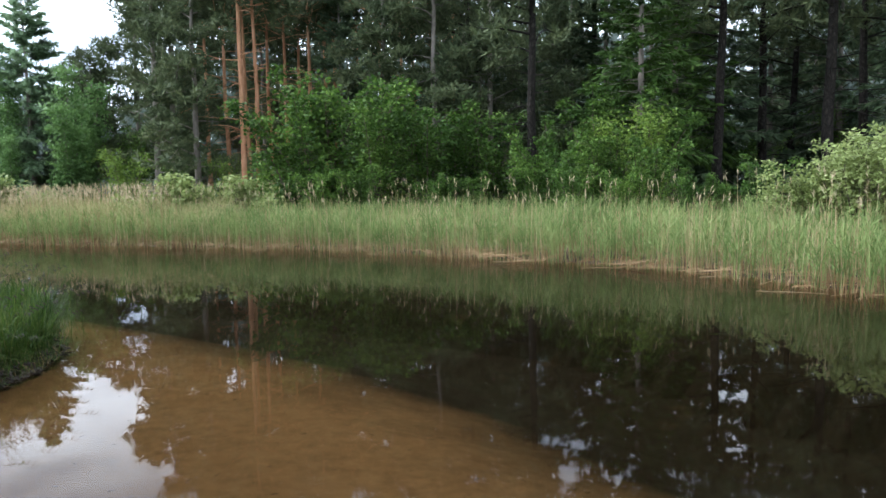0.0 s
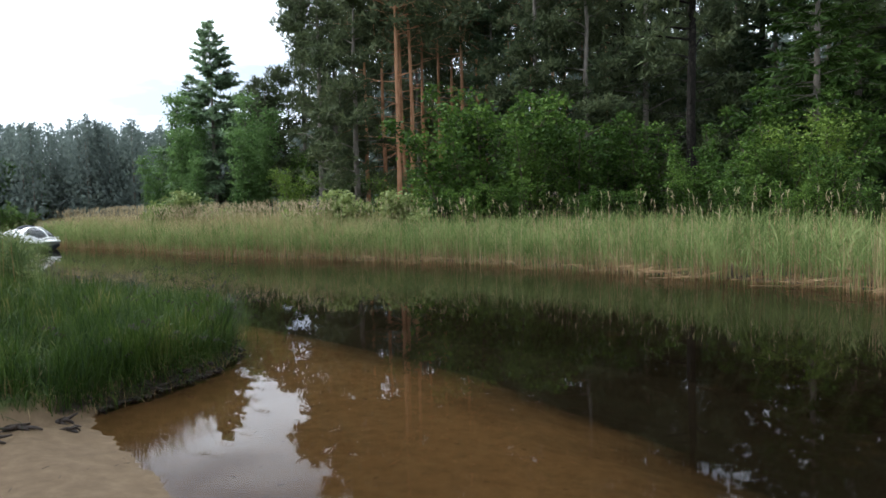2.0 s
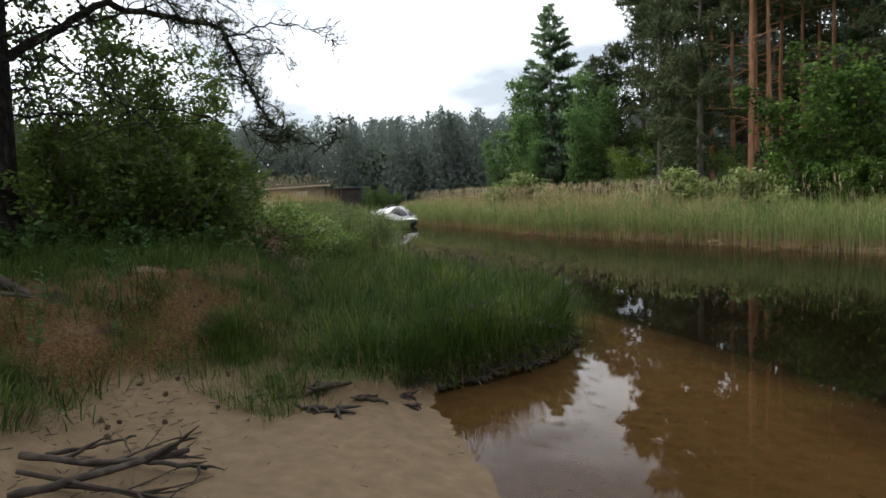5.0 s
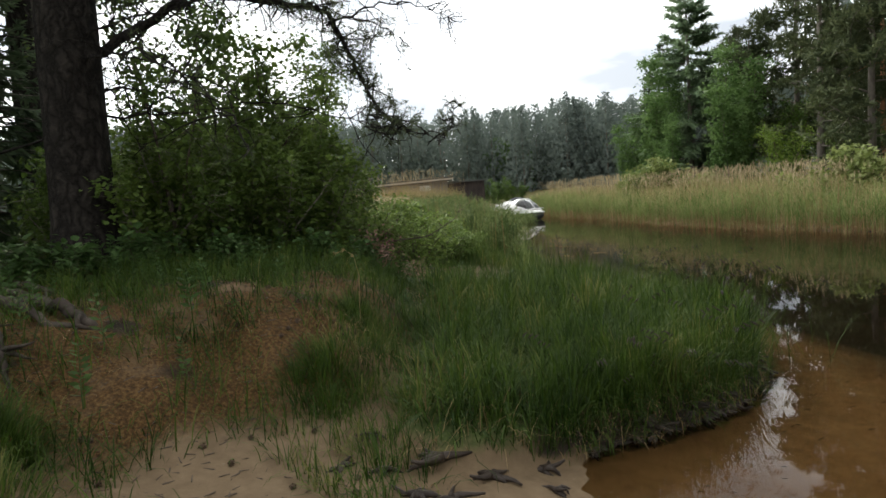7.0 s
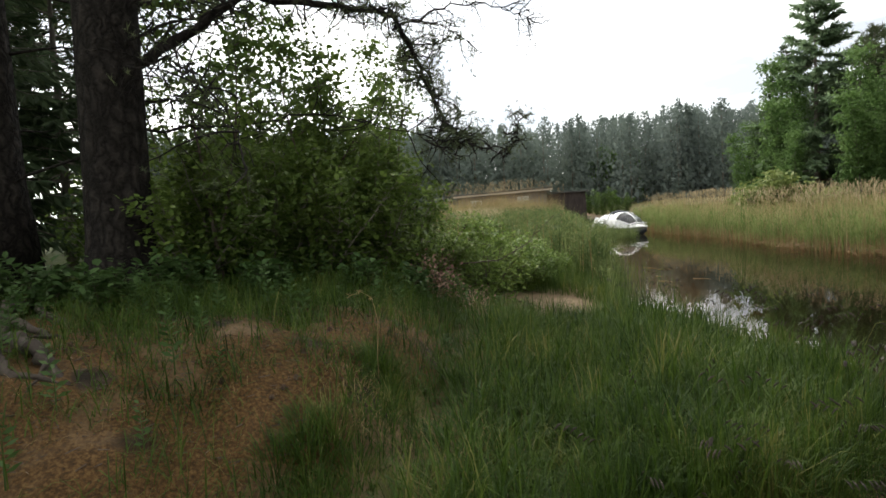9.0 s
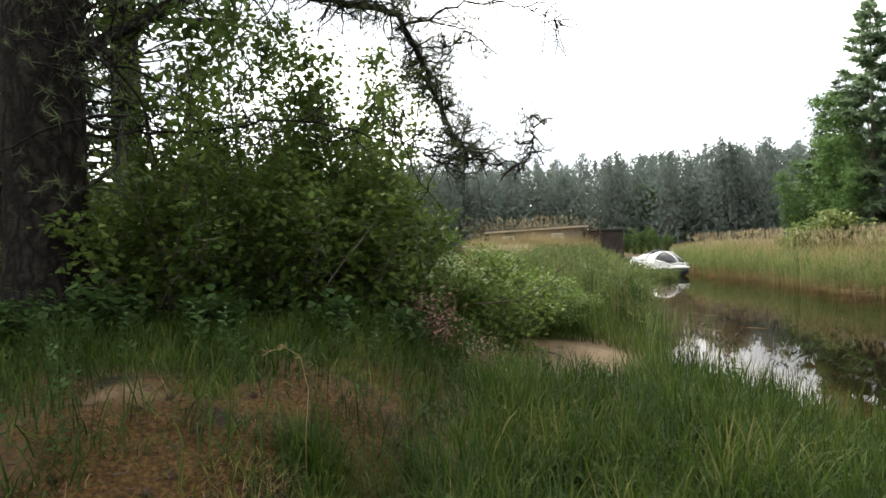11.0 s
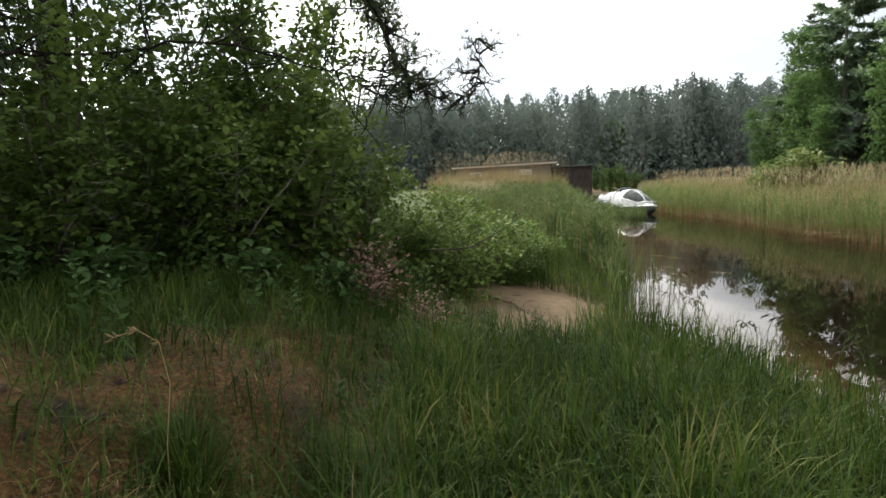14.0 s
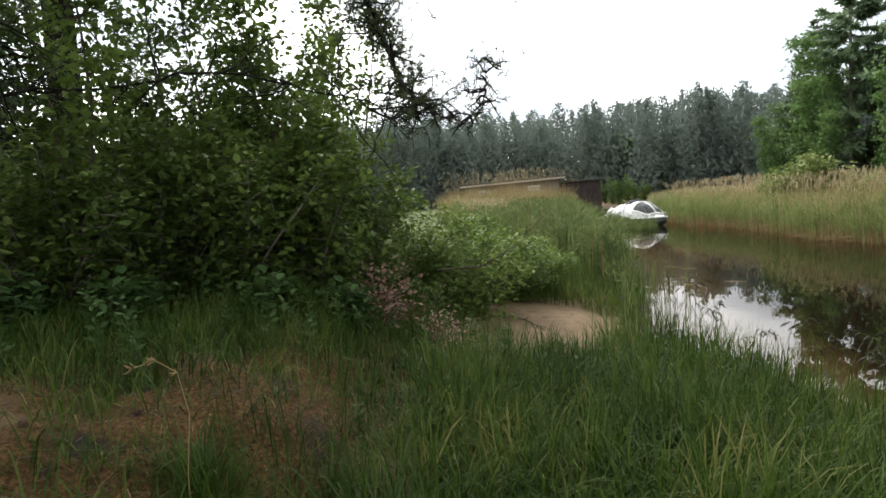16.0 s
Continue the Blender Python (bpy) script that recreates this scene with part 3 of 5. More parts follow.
masks = {
    "litter": smooth(-0.55, 0.7, inland(FOOT, GX, GY)) * (0.74 + 0.3 * swell(GX, GY, 1.3, 11)) + smooth(1, 4, GE) * 0.8,
    "moss": smooth(0.2, 0.8, TF) * 0.62 + smooth(0.2, 1.0, inland(FOOT, GX, GY)) * (0.33 + 0.3 * swell(GX, GY, 1.6, 8) - 0.22) + 0.35 * smooth(5.2, 6.2, GY) * smooth(0.0, 0.6, inland(FOOT, GX, GY)) - 0.9 * smooth(1.1, 0.7, mound(GX, GY)) + smooth(5.0, 8.0, GD) * 0.75 + smooth(2, 5, GE) * 0.5 + smooth(0.3, 1.5, GD) * smooth(-12.4, -13.4, GX),
    "peat": np.clip(0.8 * smooth(0.1, 0.9, swell(GX, GY, 1.1, 4)) * smooth(-0.3, 0.3, inland(FOOT, GX, GY)) + smooth(0.05, 0.4, TF) * smooth(0.55, 0.1, GD) * smooth(-0.25, 0.0, GD) + smooth(-0.6, 0.4, GE) * smooth(4, 1, GE) * 0.7, 0, 1),
    "dimmed_silt": np.where((GD < 0) & (GE < 0), np.maximum(smooth(-1.8, 2.2, inland(DEEP, GX, GY) + 0.4 * swell(GX, GY, 5.0, 2)), smooth(5, 2, -GE)), 0),
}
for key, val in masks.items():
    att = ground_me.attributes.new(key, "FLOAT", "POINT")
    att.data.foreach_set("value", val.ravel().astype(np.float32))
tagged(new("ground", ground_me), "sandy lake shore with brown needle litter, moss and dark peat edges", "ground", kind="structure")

wat = Geo()
wx, wy = axis(-40, 20, 2.0, 420), axis(-10, 45, 2.0, 420)
WX, WY = np.meshgrid(wx, wy, indexing="ij")
wi, wj = np.meshgrid(np.arange(len(wx) - 1), np.arange(len(wy) - 1), indexing="ij")
m_ = len(wy)
wat.add(np.stack([WX, WY, WX * 0], -1).reshape(-1, 3), np.stack([wi * m_ + wj, (wi + 1) * m_ + wj, (wi + 1) * m_ + wj + 1, wi * m_ + wj + 1], -1).reshape(-1, 4))
tagged(new("water", wat.mesh("water", M_WATER, True)), "still brown creek water mirroring the forest and sky", "water", kind="structure")


def polar(az, dist):
    """A place seen from the start of the walk: degrees to the left of straight ahead, metres away."""
    return -dist * math.sin(radians(az)), dist * math.cos(radians(az))


def stand(x, y, turn=0.0, scale=1.0, sink=0.05):
    return pose(x, y, float(height(x, y)) - sink, 0, 0, turn) @ Matrix.Scale(scale, 4)


def place(thing, x, y, turn=0.0, scale=1.0, sink=0.05):
    """A scaled copy of a thing on the ground."""
    c = copy_thing(thing, stand(x, y, turn, 1.0, sink))
    c.scale = (scale, scale, scale)
    return c


# ---- trees ----
def needle_tufts(geo, pts, size, r, count=8, thick=0.13):
    """A star of needle sprays at each point."""
    n = len(pts)
    base = np.repeat(pts, count, 0)
    way = unit(r.normal(size=(n * count, 3)) + np.array([0, 0, 0.35]))
    ln = size * r.uniform(0.6, 1.2, n * count)
    leaves(geo, base - way * ln[:, None] * 0.25, way, ln, ln * thick, r)


def pine(name, seed, tall, radius, crown_from, reach, tufts, bark, tuft=0.34, dead=10, lean=0.02):
    r = np.random.default_rng(seed)
    top = new(name)
    trunk, limbs, crown = Geo(), Geo(), Geo()
    k = 12
    zz = np.linspace(0, tall, k)
    cx = np.cumsum(r.normal(0, lean * tall / k, k))
    cy = np.cumsum(r.normal(0, lean * tall / k, k))
    cx, cy = cx - cx[0], cy - cy[0]
    rad = radius * (1 - 0.82 * (zz / tall) ** 1.1)
    rad[0] *= 1.35
    tube(trunk, np.stack([cx, cy, zz], 1), rad, 10)
    ends = []
    n = int(26 * tall / 16)
    for b in range(n):
        h = crown_from + (tall - crown_from) * (b + r.uniform()) / n
        f = (h - crown_from) / (tall - crown_from)
        ln = reach * (1.0 - 0.75 * f ** 1.5) * r.uniform(0.65, 1.15)
        a = r.uniform(0, 2 * math.pi)
        s = np.array([np.interp(h, zz, cx), np.interp(h, zz, cy), h])
        line = wander(r, s, (math.cos(a), math.sin(a), r.uniform(-0.05, 0.45) + 0.4 * f), ln, 6, 0.13, 0.25)
        tube(limbs, line, np.linspace(0.05, 0.012, 7) * radius / 0.2, 4, False)
        for j in (3, 4, 5, 6):
            for _ in range(3):
                ends.append(line[j] + r.normal(size=3) * np.array([0.34, 0.34, 0.10]) * (0.6 + ln / 4))
            if j < 6:
                tw = wander(r, line[j], r.normal(size=3) + np.array([0, 0, 0.2]), ln * 0.4, 3, 0.25)
                tube(limbs, tw, np.linspace(0.02, 0.006, 4), 3, False)
                ends += [tw[2], tw[3]]
    for b in range(dead):
        h = r.uniform(0.25, 1.0) * crown_from
        a = r.uniform(0, 2 * math.pi)
        s = np.array([np.interp(h, zz, cx), np.interp(h, zz, cy), h])
        line = wander(r, s, (math.cos(a), math.sin(a), r.uniform(-0.3, 0.25)), r.uniform(0.6, 2.8), 5, 0.16)
        tube(limbs, line, np.linspace(0.028, 0.006, 6), 4, False)
    ends = np.array(ends)
    pick = ends[r.integers(0, len(ends), tufts)] + r.normal(size=(tufts, 3)) * np.array([0.3, 0.3, 0.11])
    needle_tufts(crown, pick, tuft, r)
    tube_join(trunk, limbs)
    part("trunk", trunk, bark, top, smooth=True)
    tagged(part("crown", crown, M_PINE, top), kind="stuff")
    return top


def spruce(name, seed, tall, reach, material, from_h=0.4, dens=1.0, spray=0.88):
    r = np.random.default_rng(seed)
    top = new(name)
    trunk, limbs, crown = Geo(), Geo(), Geo()
    zz = np.linspace(0, tall, 8)
    tube(trunk, np.stack([zz * 0, zz * 0, zz], 1), 0.013 * tall * (1 - 0.95 * zz / tall) + 0.01, 8)
    h = from_h
    while h < tall - 0.15:
        f = h / tall
        for b in range(int(r.integers(5, 9))):
            a = r.uniform(0, 2 * math.pi)
            ln = (reach * (1 - f) ** 0.8 + 0.12) * r.uniform(0.6, 1.15)
            line = wander(r, (0, 0, h + r.uniform(-0.15, 0.15)), (math.cos(a), math.sin(a), 0.35 * f + 0.05), ln, 5, 0.07, 0.75 * (1 - f))
            line[-1, 2] += 0.06 * ln
            tube(limbs, line, np.linspace(0.03 * (1 - f) + 0.008, 0.004, 6), 3, False)
            m = int((6 + 17 * ln) * dens)
            k = r.uniform(0.12, 1.0, m) ** 0.8 * 5
            i = np.minimum(k.astype(int), 4)
            p = line[i] + (line[i + 1] - line[i]) * (k - i)[:, None]
            d = unit(line[i + 1] - line[i])
            s = np.cross(d, np.array([0, 0, 1.0])) * np.sign(r.normal(size=m))[:, None]
            way = d * r.uniform(0.4, 1.1, (m, 1)) + s * r.uniform(0.1, 0.9, (m, 1)) + np.array([0, 0, -1.0]) * r.uniform(0.1, 0.85, (m, 1)) * (1 - 0.6 * f)
            sz = spray * r.uniform(0.5, 1.1, m) * (0.45 + 0.55 * (1 - f))
            leaves(crown, p, way, sz, sz * 0.21, r, 0.45)
            leaves(crown, p, way + r.normal(size=(m, 3)) * 0.5, sz * 0.8, sz * 0.2, r, 0.3)
        h += (0.30 + 0.22 * (1 - f)) * tall / 13
    leaves(crown, np.repeat([[0, 0, tall - 0.6]], 30, 0) + np.outer(r.uniform(0, 0.7, 30), (0, 0, 1)), r.normal(size=(30, 3)) * np.array([1, 1, 0.3]) + np.array([0, 0, 0.7]), 0.22, 0.05, r)
    tube_join(trunk, limbs)
    part("trunk", trunk, M_GREYBARK, top, smooth=True)
    tagged(part("crown", crown, material, top), kind="stuff")
    return top


def leafy(name, seed, tall, wide, stems, count, leaf, material, bark, clump=0.3, low=0.1, trunk_r=0.035, spread=0.55, hang=0.0, flat=0.45, oval=False):
    """A bush or small tree: stems fanning up, twigs off them, and clumps of leaves on the twigs."""
    r = np.random.default_rng(seed)
    top = new(name)
    wood, crown = Geo(), Geo()
    ends = []
    for s in range(stems):
        a = r.uniform(0, 2 * math.pi)
        out = r.uniform(0.0, 1.0) * spread
        ln = tall * r.uniform(0.65, 1.05)
        foot = np.array([math.cos(a), math.sin(a), 0]) * r.uniform(0, 0.12) * wide
        line = wander(r, foot, (math.cos(a) * out, math.sin(a) * out, 1), ln, 8, 0.09)
        line[:, 0] = np.clip(line[:, 0], -wide, wide)
        tube(wood, line, np.linspace(trunk_r, trunk_r * 0.2, 9), 5, False)
        for j in range(1, 9):
            if line[j, 2] < low * tall:
                continue
            for _ in range(3):
                b = r.uniform(0, 2 * math.pi)
                tl = wide * r.uniform(0.18, 0.62) * (1.15 - 0.75 * j / 8)
                tw = wander(r, line[j], (math.cos(b), math.sin(b), r.uniform(-0.15, 0.7)), tl, 4, 0.2, hang)
                tube(wood, tw, np.linspace(trunk_r * 0.3, 0.003, 5), 3, False)
                ends += [tw[2], tw[3], tw[4]]
        ends += [line[7], line[8]]
    ends = np.array(ends)
    p = ends[r.integers(0, len(ends), count)] + r.normal(size=(count, 3)) * clump * np.array([1, 1, 0.7])
    p[:, 2] = np.maximum(p[:, 2], 0.04)
    way = unit(r.normal(size=(count, 3)) * np.array([1, 1, 0.55]) + np.array([0, 0, -0.15 - hang]))
    ln = leaf * r.uniform(0.6, 1.3, count)
    leaves(crown, p, way, ln, ln * (0.72 if oval else 0.62), r, flat, oval)
    tagged(part("stem", wood, bark, top), kind="stuff")
    tagged(part("foliage", crown, material, top), kind="stuff")
    return top


def retire(thing):
    """Drops a pattern that was only copied from."""
    for o in (*thing.children_recursive, thing):
        bpy.data.objects.remove(o)


def grove(pattern, spots, label, category, group, sink=0.05):
    for az, dist, scale in spots:
        x, y = polar(az, dist)
        tagged(place(pattern, x, y, (az * 37 + dist * 53) % 360, scale, sink), label, category, group)


# far bank: red-barked pines
red_pines = [pine("pine_tree", 11 + k, 18.0, 0.155, 10.5, 3.0, 650, M_REDBARK, 0.62, 18) for k in range(2)]
RED = [[(15.9, 36, 1.0), (12.4, 47, 1.0), (6.6, 45, 0.98), (-1.2, 42, 1.0), (18.4, 46, 0.95), (9.2, 46, 1.05), (8.4, 44, 0.95), (10.4, 44, 1.0), (3.0, 50, 1.0)],
       [(14.8, 37.5, 0.95), (13.6, 48, 1.0), (16.9, 46, 1.0), (2.2, 46, 1.02), (0.6, 48, 0.9), (15.4, 39, 0.9), (4.9, 43, 0.95), (11.2, 50, 1.0)]]
for pattern, spots in zip(red_pines, RED):
    grove(pattern, spots, "tall pine with red-orange bark and bare lower trunk", "pine tree", "pines on the far bank")
    retire(pattern)

# far bank's shaded side: these trunks take the bark coloured dark for shade
dim_pine = pine("pine_tree", 21, 17, 0.23, 7.0, 3.2, 600, M_SHADEBARK, 0.7, 22)
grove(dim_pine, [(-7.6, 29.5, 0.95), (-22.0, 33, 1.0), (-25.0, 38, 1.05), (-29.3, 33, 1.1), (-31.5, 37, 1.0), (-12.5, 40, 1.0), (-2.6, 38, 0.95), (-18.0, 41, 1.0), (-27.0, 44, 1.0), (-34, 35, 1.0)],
      "pine with bare lower trunk, its bark coloured dark for shade", "pine tree", "pines on the far bank")
retire(dim_pine)

# far bank: full-crowned grey-green pines
full_pines = [pine("pine_tree", 31 + k, 15, 0.19, 2.0, 3.5, 1900, M_GREYBARK, 0.52, 30, 0.03) for k in range(2)]
FULL = [[(22.2, 41, 1.0), (26.4, 46, 0.60), (-4.2, 36, 1.0), (21.0, 48, 1.05), (-9.5, 52, 1.1), (4.4, 36.5, 1.05), (-33, 46, 1.1), (27.0, 55, 0.70), (12.2, 55, 1.1), (16.2, 57, 1.1)],
        [(19.3, 38, 0.95), (23.4, 48, 1.0), (-0.5, 47, 1.05), (-17.0, 50, 1.1), (-7.5, 38, 1.0), (0.4, 35, 1.0), (-28.5, 50, 1.1), (18.5, 58, 1.05), (14.2, 52, 1.0), (9.4, 57, 1.1)]]
for pattern, spots in zip(full_pines, FULL):
    grove(pattern, spots, "bushy grey-green pine with long low branches", "pine tree", "pines on the far bank")
    retire(pattern)

# far bank: spruces
dark_spruces = [spruce("spruce_tree", 51 + k, 13.2, 3.2, M_SPRUCE, 0.4, 1.3, 0.7) for k in range(2)]
SPR = [[(32.2, 52.5, 0.8), (28.4, 50.0, 0.7), (-6.0, 44, 1.1), (-13.5, 39, 1.15), (8.0, 42, 1.0), (-35, 36, 1.1), (33.2, 56, 0.7), (-22.0, 38, 1.15)],
       [(-3.4, 41, 1.05), (-20.0, 42, 1.15), (-10.8, 48, 1.15), (4.4, 46, 1.1), (-25.5, 47, 1.2), (-30.0, 42, 1.1)]]
for pattern, spots in zip(dark_spruces, SPR):
    grove(pattern, spots, "dark green spruce with drooping branches", "spruce tree", "spruces on the far bank")
    retire(pattern)
broad = spruce("spruce_tree", 57, 13.8, 4.3, M_SPRUCE_HAZED, 0.4, 1.9, 0.9)
grove(broad, [(30.5, 48.5, 1.0)], "broad pointed spruce with bluish green drooping branches", "spruce tree", "spruces on the far bank")
retire(broad)
hanging = spruce("spruce_tree", 61, 14, 3.2, M_SPRUCE_NEW, 2.2, 1.0, 0.75)
grove(hanging, [(-16.2, 31, 1.0), (-18.8, 35, 1.0)], "spruce with fresh green hanging branch tips", "spruce tree", "spruces on the far bank")
retire(hanging)

# far bank: birches, hazel thicket, willow shrubs
birches = leafy("birch_tree", 71, 8.5, 1.6, 3, 7000, 0.2, M_BIRCH, M_GREYBARK, 0.32, 0.04, 0.045, 0.10, 0.5)
grove(birches, [(28.2, 42, 0.98), (33.0, 46, 1.05), (34.2, 47, 0.66), (35.0, 48, 0.42), (32.2, 44, 0.6), (26.9, 44, 0.8), (45.4, 104, 1.0), (46.3, 106, 0.8), (42.6, 104, 0.9), (41.4, 108, 0.75)], "slender birch with pale green leaves", "birch tree", "birches on the far bank")
retire(birches)
hazels = [leafy("hazel_bush", 81 + k, 4.6, 1.7, 7, 6400, 0.14, M_HAZEL, M_TWIG, 0.15, 0.06, 0.04, 0.42) for k in range(3)]
HAZ = [(10.9, 28.0, 1.35), (8.2, 28.5, 1.5), (5.6, 27.0, 1.0), (12.9, 29, 0.7), (9.6, 25.8, 0.62), (6.6, 25.2, 0.5), (2.0, 29, 1.2), (-1.0, 30, 1.05), (-4.2, 29.5, 1.0), (4.2, 30.5, 1.25), (0.2, 25.4, 0.5), (-2.8, 24.8, 0.42),
       (-9.0, 27, 0.85), (-11.7, 25.5, 0.75), (-13.6, 26.0, 0.72), (-10.4, 23.4, 0.55), (-7.2, 25.8, 0.6), (-17.0, 23.5, 0.62), (-19.6, 23.0, 0.45), (-22.4, 22.8, 0.42), (-25.0, 22.5, 0.5), (-14.8, 22.6, 0.45),
       (15.4, 32, 0.45), (17.6, 33.5, 0.4), (20.4, 34, 0.4), (13.4, 32, 0.75), (-13.2, 29.5, 1.05), (-16.4, 29, 1.0)]
HAZ += [(az + 1.7 * math.sin(az * 5), 37 + 6 * (0.5 + 0.5 * math.sin(az * 2.3)), 0.4 + 0.6 * (0.5 + 0.5 * math.sin(az * 7.1))) for az in range(-35, 30, 6)] + [(43.4 + 0.55 * k, 70 + 3 * (k % 3), 0.42 + 0.05 * (k % 4)) for k in range(12)]
for k, pattern in enumerate(hazels):
    grove(pattern, HAZ[k::3], "dense bright green hazel thicket behind the reeds", "bush", "bushes on the far bank")
    retire(pattern)
young = leafy("young_maple", 91, 4.0, 1.6, 5, 4200, 0.12, M_YELLOWGREEN, M_TWIG, 0.26, 0.1, 0.03, 0.4)
grove(young, [(24.6, 37, 0.9), (16.8, 36, 0.7), (-17.0, 27, 1.0)], "young broadleaf sapling with yellow-green leaves", "sapling", "saplings on the far bank")
retire(young)
willows = leafy("willow_shrub", 101, 2.1, 1.25, 14, 3600, 0.16, M_WILLOW, M_TWIG, 0.11, 0.05, 0.02, 0.55)
grove(willows, [(21.3, 27.2, 1.12), (15.9, 26.6, 1.05), (32.8, 36, 1.25), (34.8, 37, 1.0), (29.8, 41, 0.8)],
      "pale grey-green willow shrub at the reed edge", "shrub", "willows at the reed edge")
retire(willows)
goat_willow = leafy("willow_shrub", 103, 2.7, 1.5, 14, 7000, 0.1, M_WILLOW, M_TWIG, 0.1, 0.05, 0.02, 0.6)
grove(goat_willow, [(-26.4, 18.6, 0.62), (-28.6, 17.8, 0.86), (-31.2, 17.4, 1.06), (-34.2, 18.0, 1.14)],
      "broad pale willow shrub with upright leafy shoots", "shrub", "willows at the reed edge")
retire(goat_willow)


# ---- far woods across the lake ----
def far_woods(seed, count, az_from, az_to, near_d, far_d, low, high, label, dense, broad):
    r = np.random.default_rng(seed)
    g, w = Geo(), Geo()
    while count > 0:
        az, dist = r.uniform(az_from, az_to), r.uniform(near_d, far_d)
        x, y = polar(az, dist)
        if inland(NEAR, x, y) < 1 and inland(FAR, x, y) < 1:
            continue
        count -= 1
        z, tall = float(height(x, y)), r.uniform(low, high)
        tube(w, [(x, y, z - 0.1), (x, y, z + tall * 0.9)], [0.12, 0.04], 5, False)
        n = dense
        f = r.uniform(0, 1, n) ** 0.9
        conic = r.uniform() < 0.35
        wide = (2.9 * (1 - f) ** 0.8 + 0.12) if conic else 2.7 * np.sqrt(np.clip(np.sin(math.pi * np.clip(0.3 + 0.7 * f, 0, 1)), 0.02, 1))
        a = r.uniform(0, 2 * math.pi, n)
        rad = wide * np.sqrt(r.uniform(0, 1, n)) * (1 + 0.35 * np.sin(3 * a + 9 * f + r.uniform(0, 6)))
        p = np.stack([x + rad * np.cos(a), y + rad * np.sin(a), z + tall * (0.02 + 0.98 * f)], 1)
        sz = r.uniform(0.4, 0.85, n) * (1.2 - 0.5 * f)
        leaves(g, p, r.normal(size=(n, 3)) * np.array([0.6, 0.6, 1.0]) + np.array([0, 0, -0.2]), sz, sz * broad, r)
    woods = tagged(new("far_woods"), label, "forest", kind="stuff")
    tagged(part("trunks", w, M_GREYBARK, woods), kind="stuff")
    tagged(part("crowns", g, M_FARHAZE, woods), kind="stuff")


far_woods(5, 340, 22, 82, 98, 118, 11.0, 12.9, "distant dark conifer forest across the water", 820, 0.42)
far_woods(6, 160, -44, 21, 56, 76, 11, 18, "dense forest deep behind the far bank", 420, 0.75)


# ---- reeds ----
def scatter(r, count, box, keep):
    """Points of the plan inside a box where keep() says so."""
    got, have = [], 0
    while have < count:
        x, y = r.uniform(box[0], box[2], 20000), r.uniform(box[1], box[3], 20000)
        ok = keep(x, y, r.uniform(size=20000))
        got.append(np.stack([x[ok], y[ok]], 1))
        have += int(ok.sum())
    p = np.concatenate(got)[:count]
    return np.column_stack([p, height(p[:, 0], p[:, 1])])


def reed_green(name, p, r, label, tall=(0.75, 1.36), leafs=5, material=None, leaf=(0.2, 0.42), rise=(0.5, 2.4)):
    g = Geo()
    n = len(p)
    hgt = r.uniform(*tall, n) * (0.9 + 0.13 * swell(p[:, 0], p[:, 1], 4.0) + 0.15 * swell(p[:, 0], p[:, 1], 1.1, 5))
    p = p.copy()
    p[:, 2] = np.maximum(p[:, 2], -0.25) - 0.02
    blades(g, p, hgt, 0.014, r.uniform(0.01, 0.14, n), r, 0.5)
    for k in range(leafs):
        f = r.uniform(0.3, 0.95, n)
        a = r.uniform(0, 2 * math.pi, n)
        up = np.stack([np.cos(a), np.sin(a), r.uniform(*rise, n)], 1)
        leaves(g, p + np.stack([p[:, 0] * 0, p[:, 0] * 0, hgt * f], 1), up, r.uniform(*leaf, n), r.uniform(0.011, 0.022, n), r)
    return tagged(new(name, g.mesh(name, material or M_REED)), label, "reeds", kind="stuff")


def reed_dry(name, p, r, label, tall, plume, material=None):
    g, top = Geo(), Geo()
    n = len(p)
    hgt = r.uniform(*tall, n)
    p = p.copy()
    p[:, 2] = np.maximum(p[:, 2], -0.25) - 0.02
    lean = np.abs(r.normal(0.0, 0.11, n))
    broken = r.uniform(size=n) < (0.0 if plume else 0.24)
    lean = np.where(broken, r.uniform(0.5, 1.3, n), lean)
    a = r.uniform(0, 2 * math.pi, n)
    blades(g, p, hgt, 0.011, lean, r, 0.1, a)
    thing = tagged(new(name), label, "reeds", kind="stuff")
    part("stalks", g, material or M_DRYREED, thing)
    if plume:
        tip = p + np.stack([np.cos(a) * np.sin(lean), np.sin(a) * np.sin(lean), np.cos(lean)], 1) * (hgt * 0.97)[:, None]
        for k in range(4):
            leaves(top, tip + np.array([0, 0, 0.04 * k]), np.stack([np.cos(a), np.sin(a), a * 0 + 2.2], 1) + r.normal(size=(n, 3)) * 0.35, r.uniform(0.08, 0.2, n), 0.016, r)
        part("plumes", top, M_PLUME, thing)
    return thing


rr = np.random.default_rng(21)
FARBOX, LEFTBOX = (-34, 8, 10, 40), (-44, 11, -10, 38)


def far_bed(front, back):
    def keep(x, y, u):
        e = inland(FAR, x, y)
        return (e > front) & (e < back) & (u < np.exp(-np.maximum(e, 0) / 3.5) * np.clip(0.85 + 0.4 * swell(x, y, 3.0) + 0.55 * swell(x, y, 0.9, 4), 0.05, 1)) & (np.hypot(x, y) < 46)
    return keep


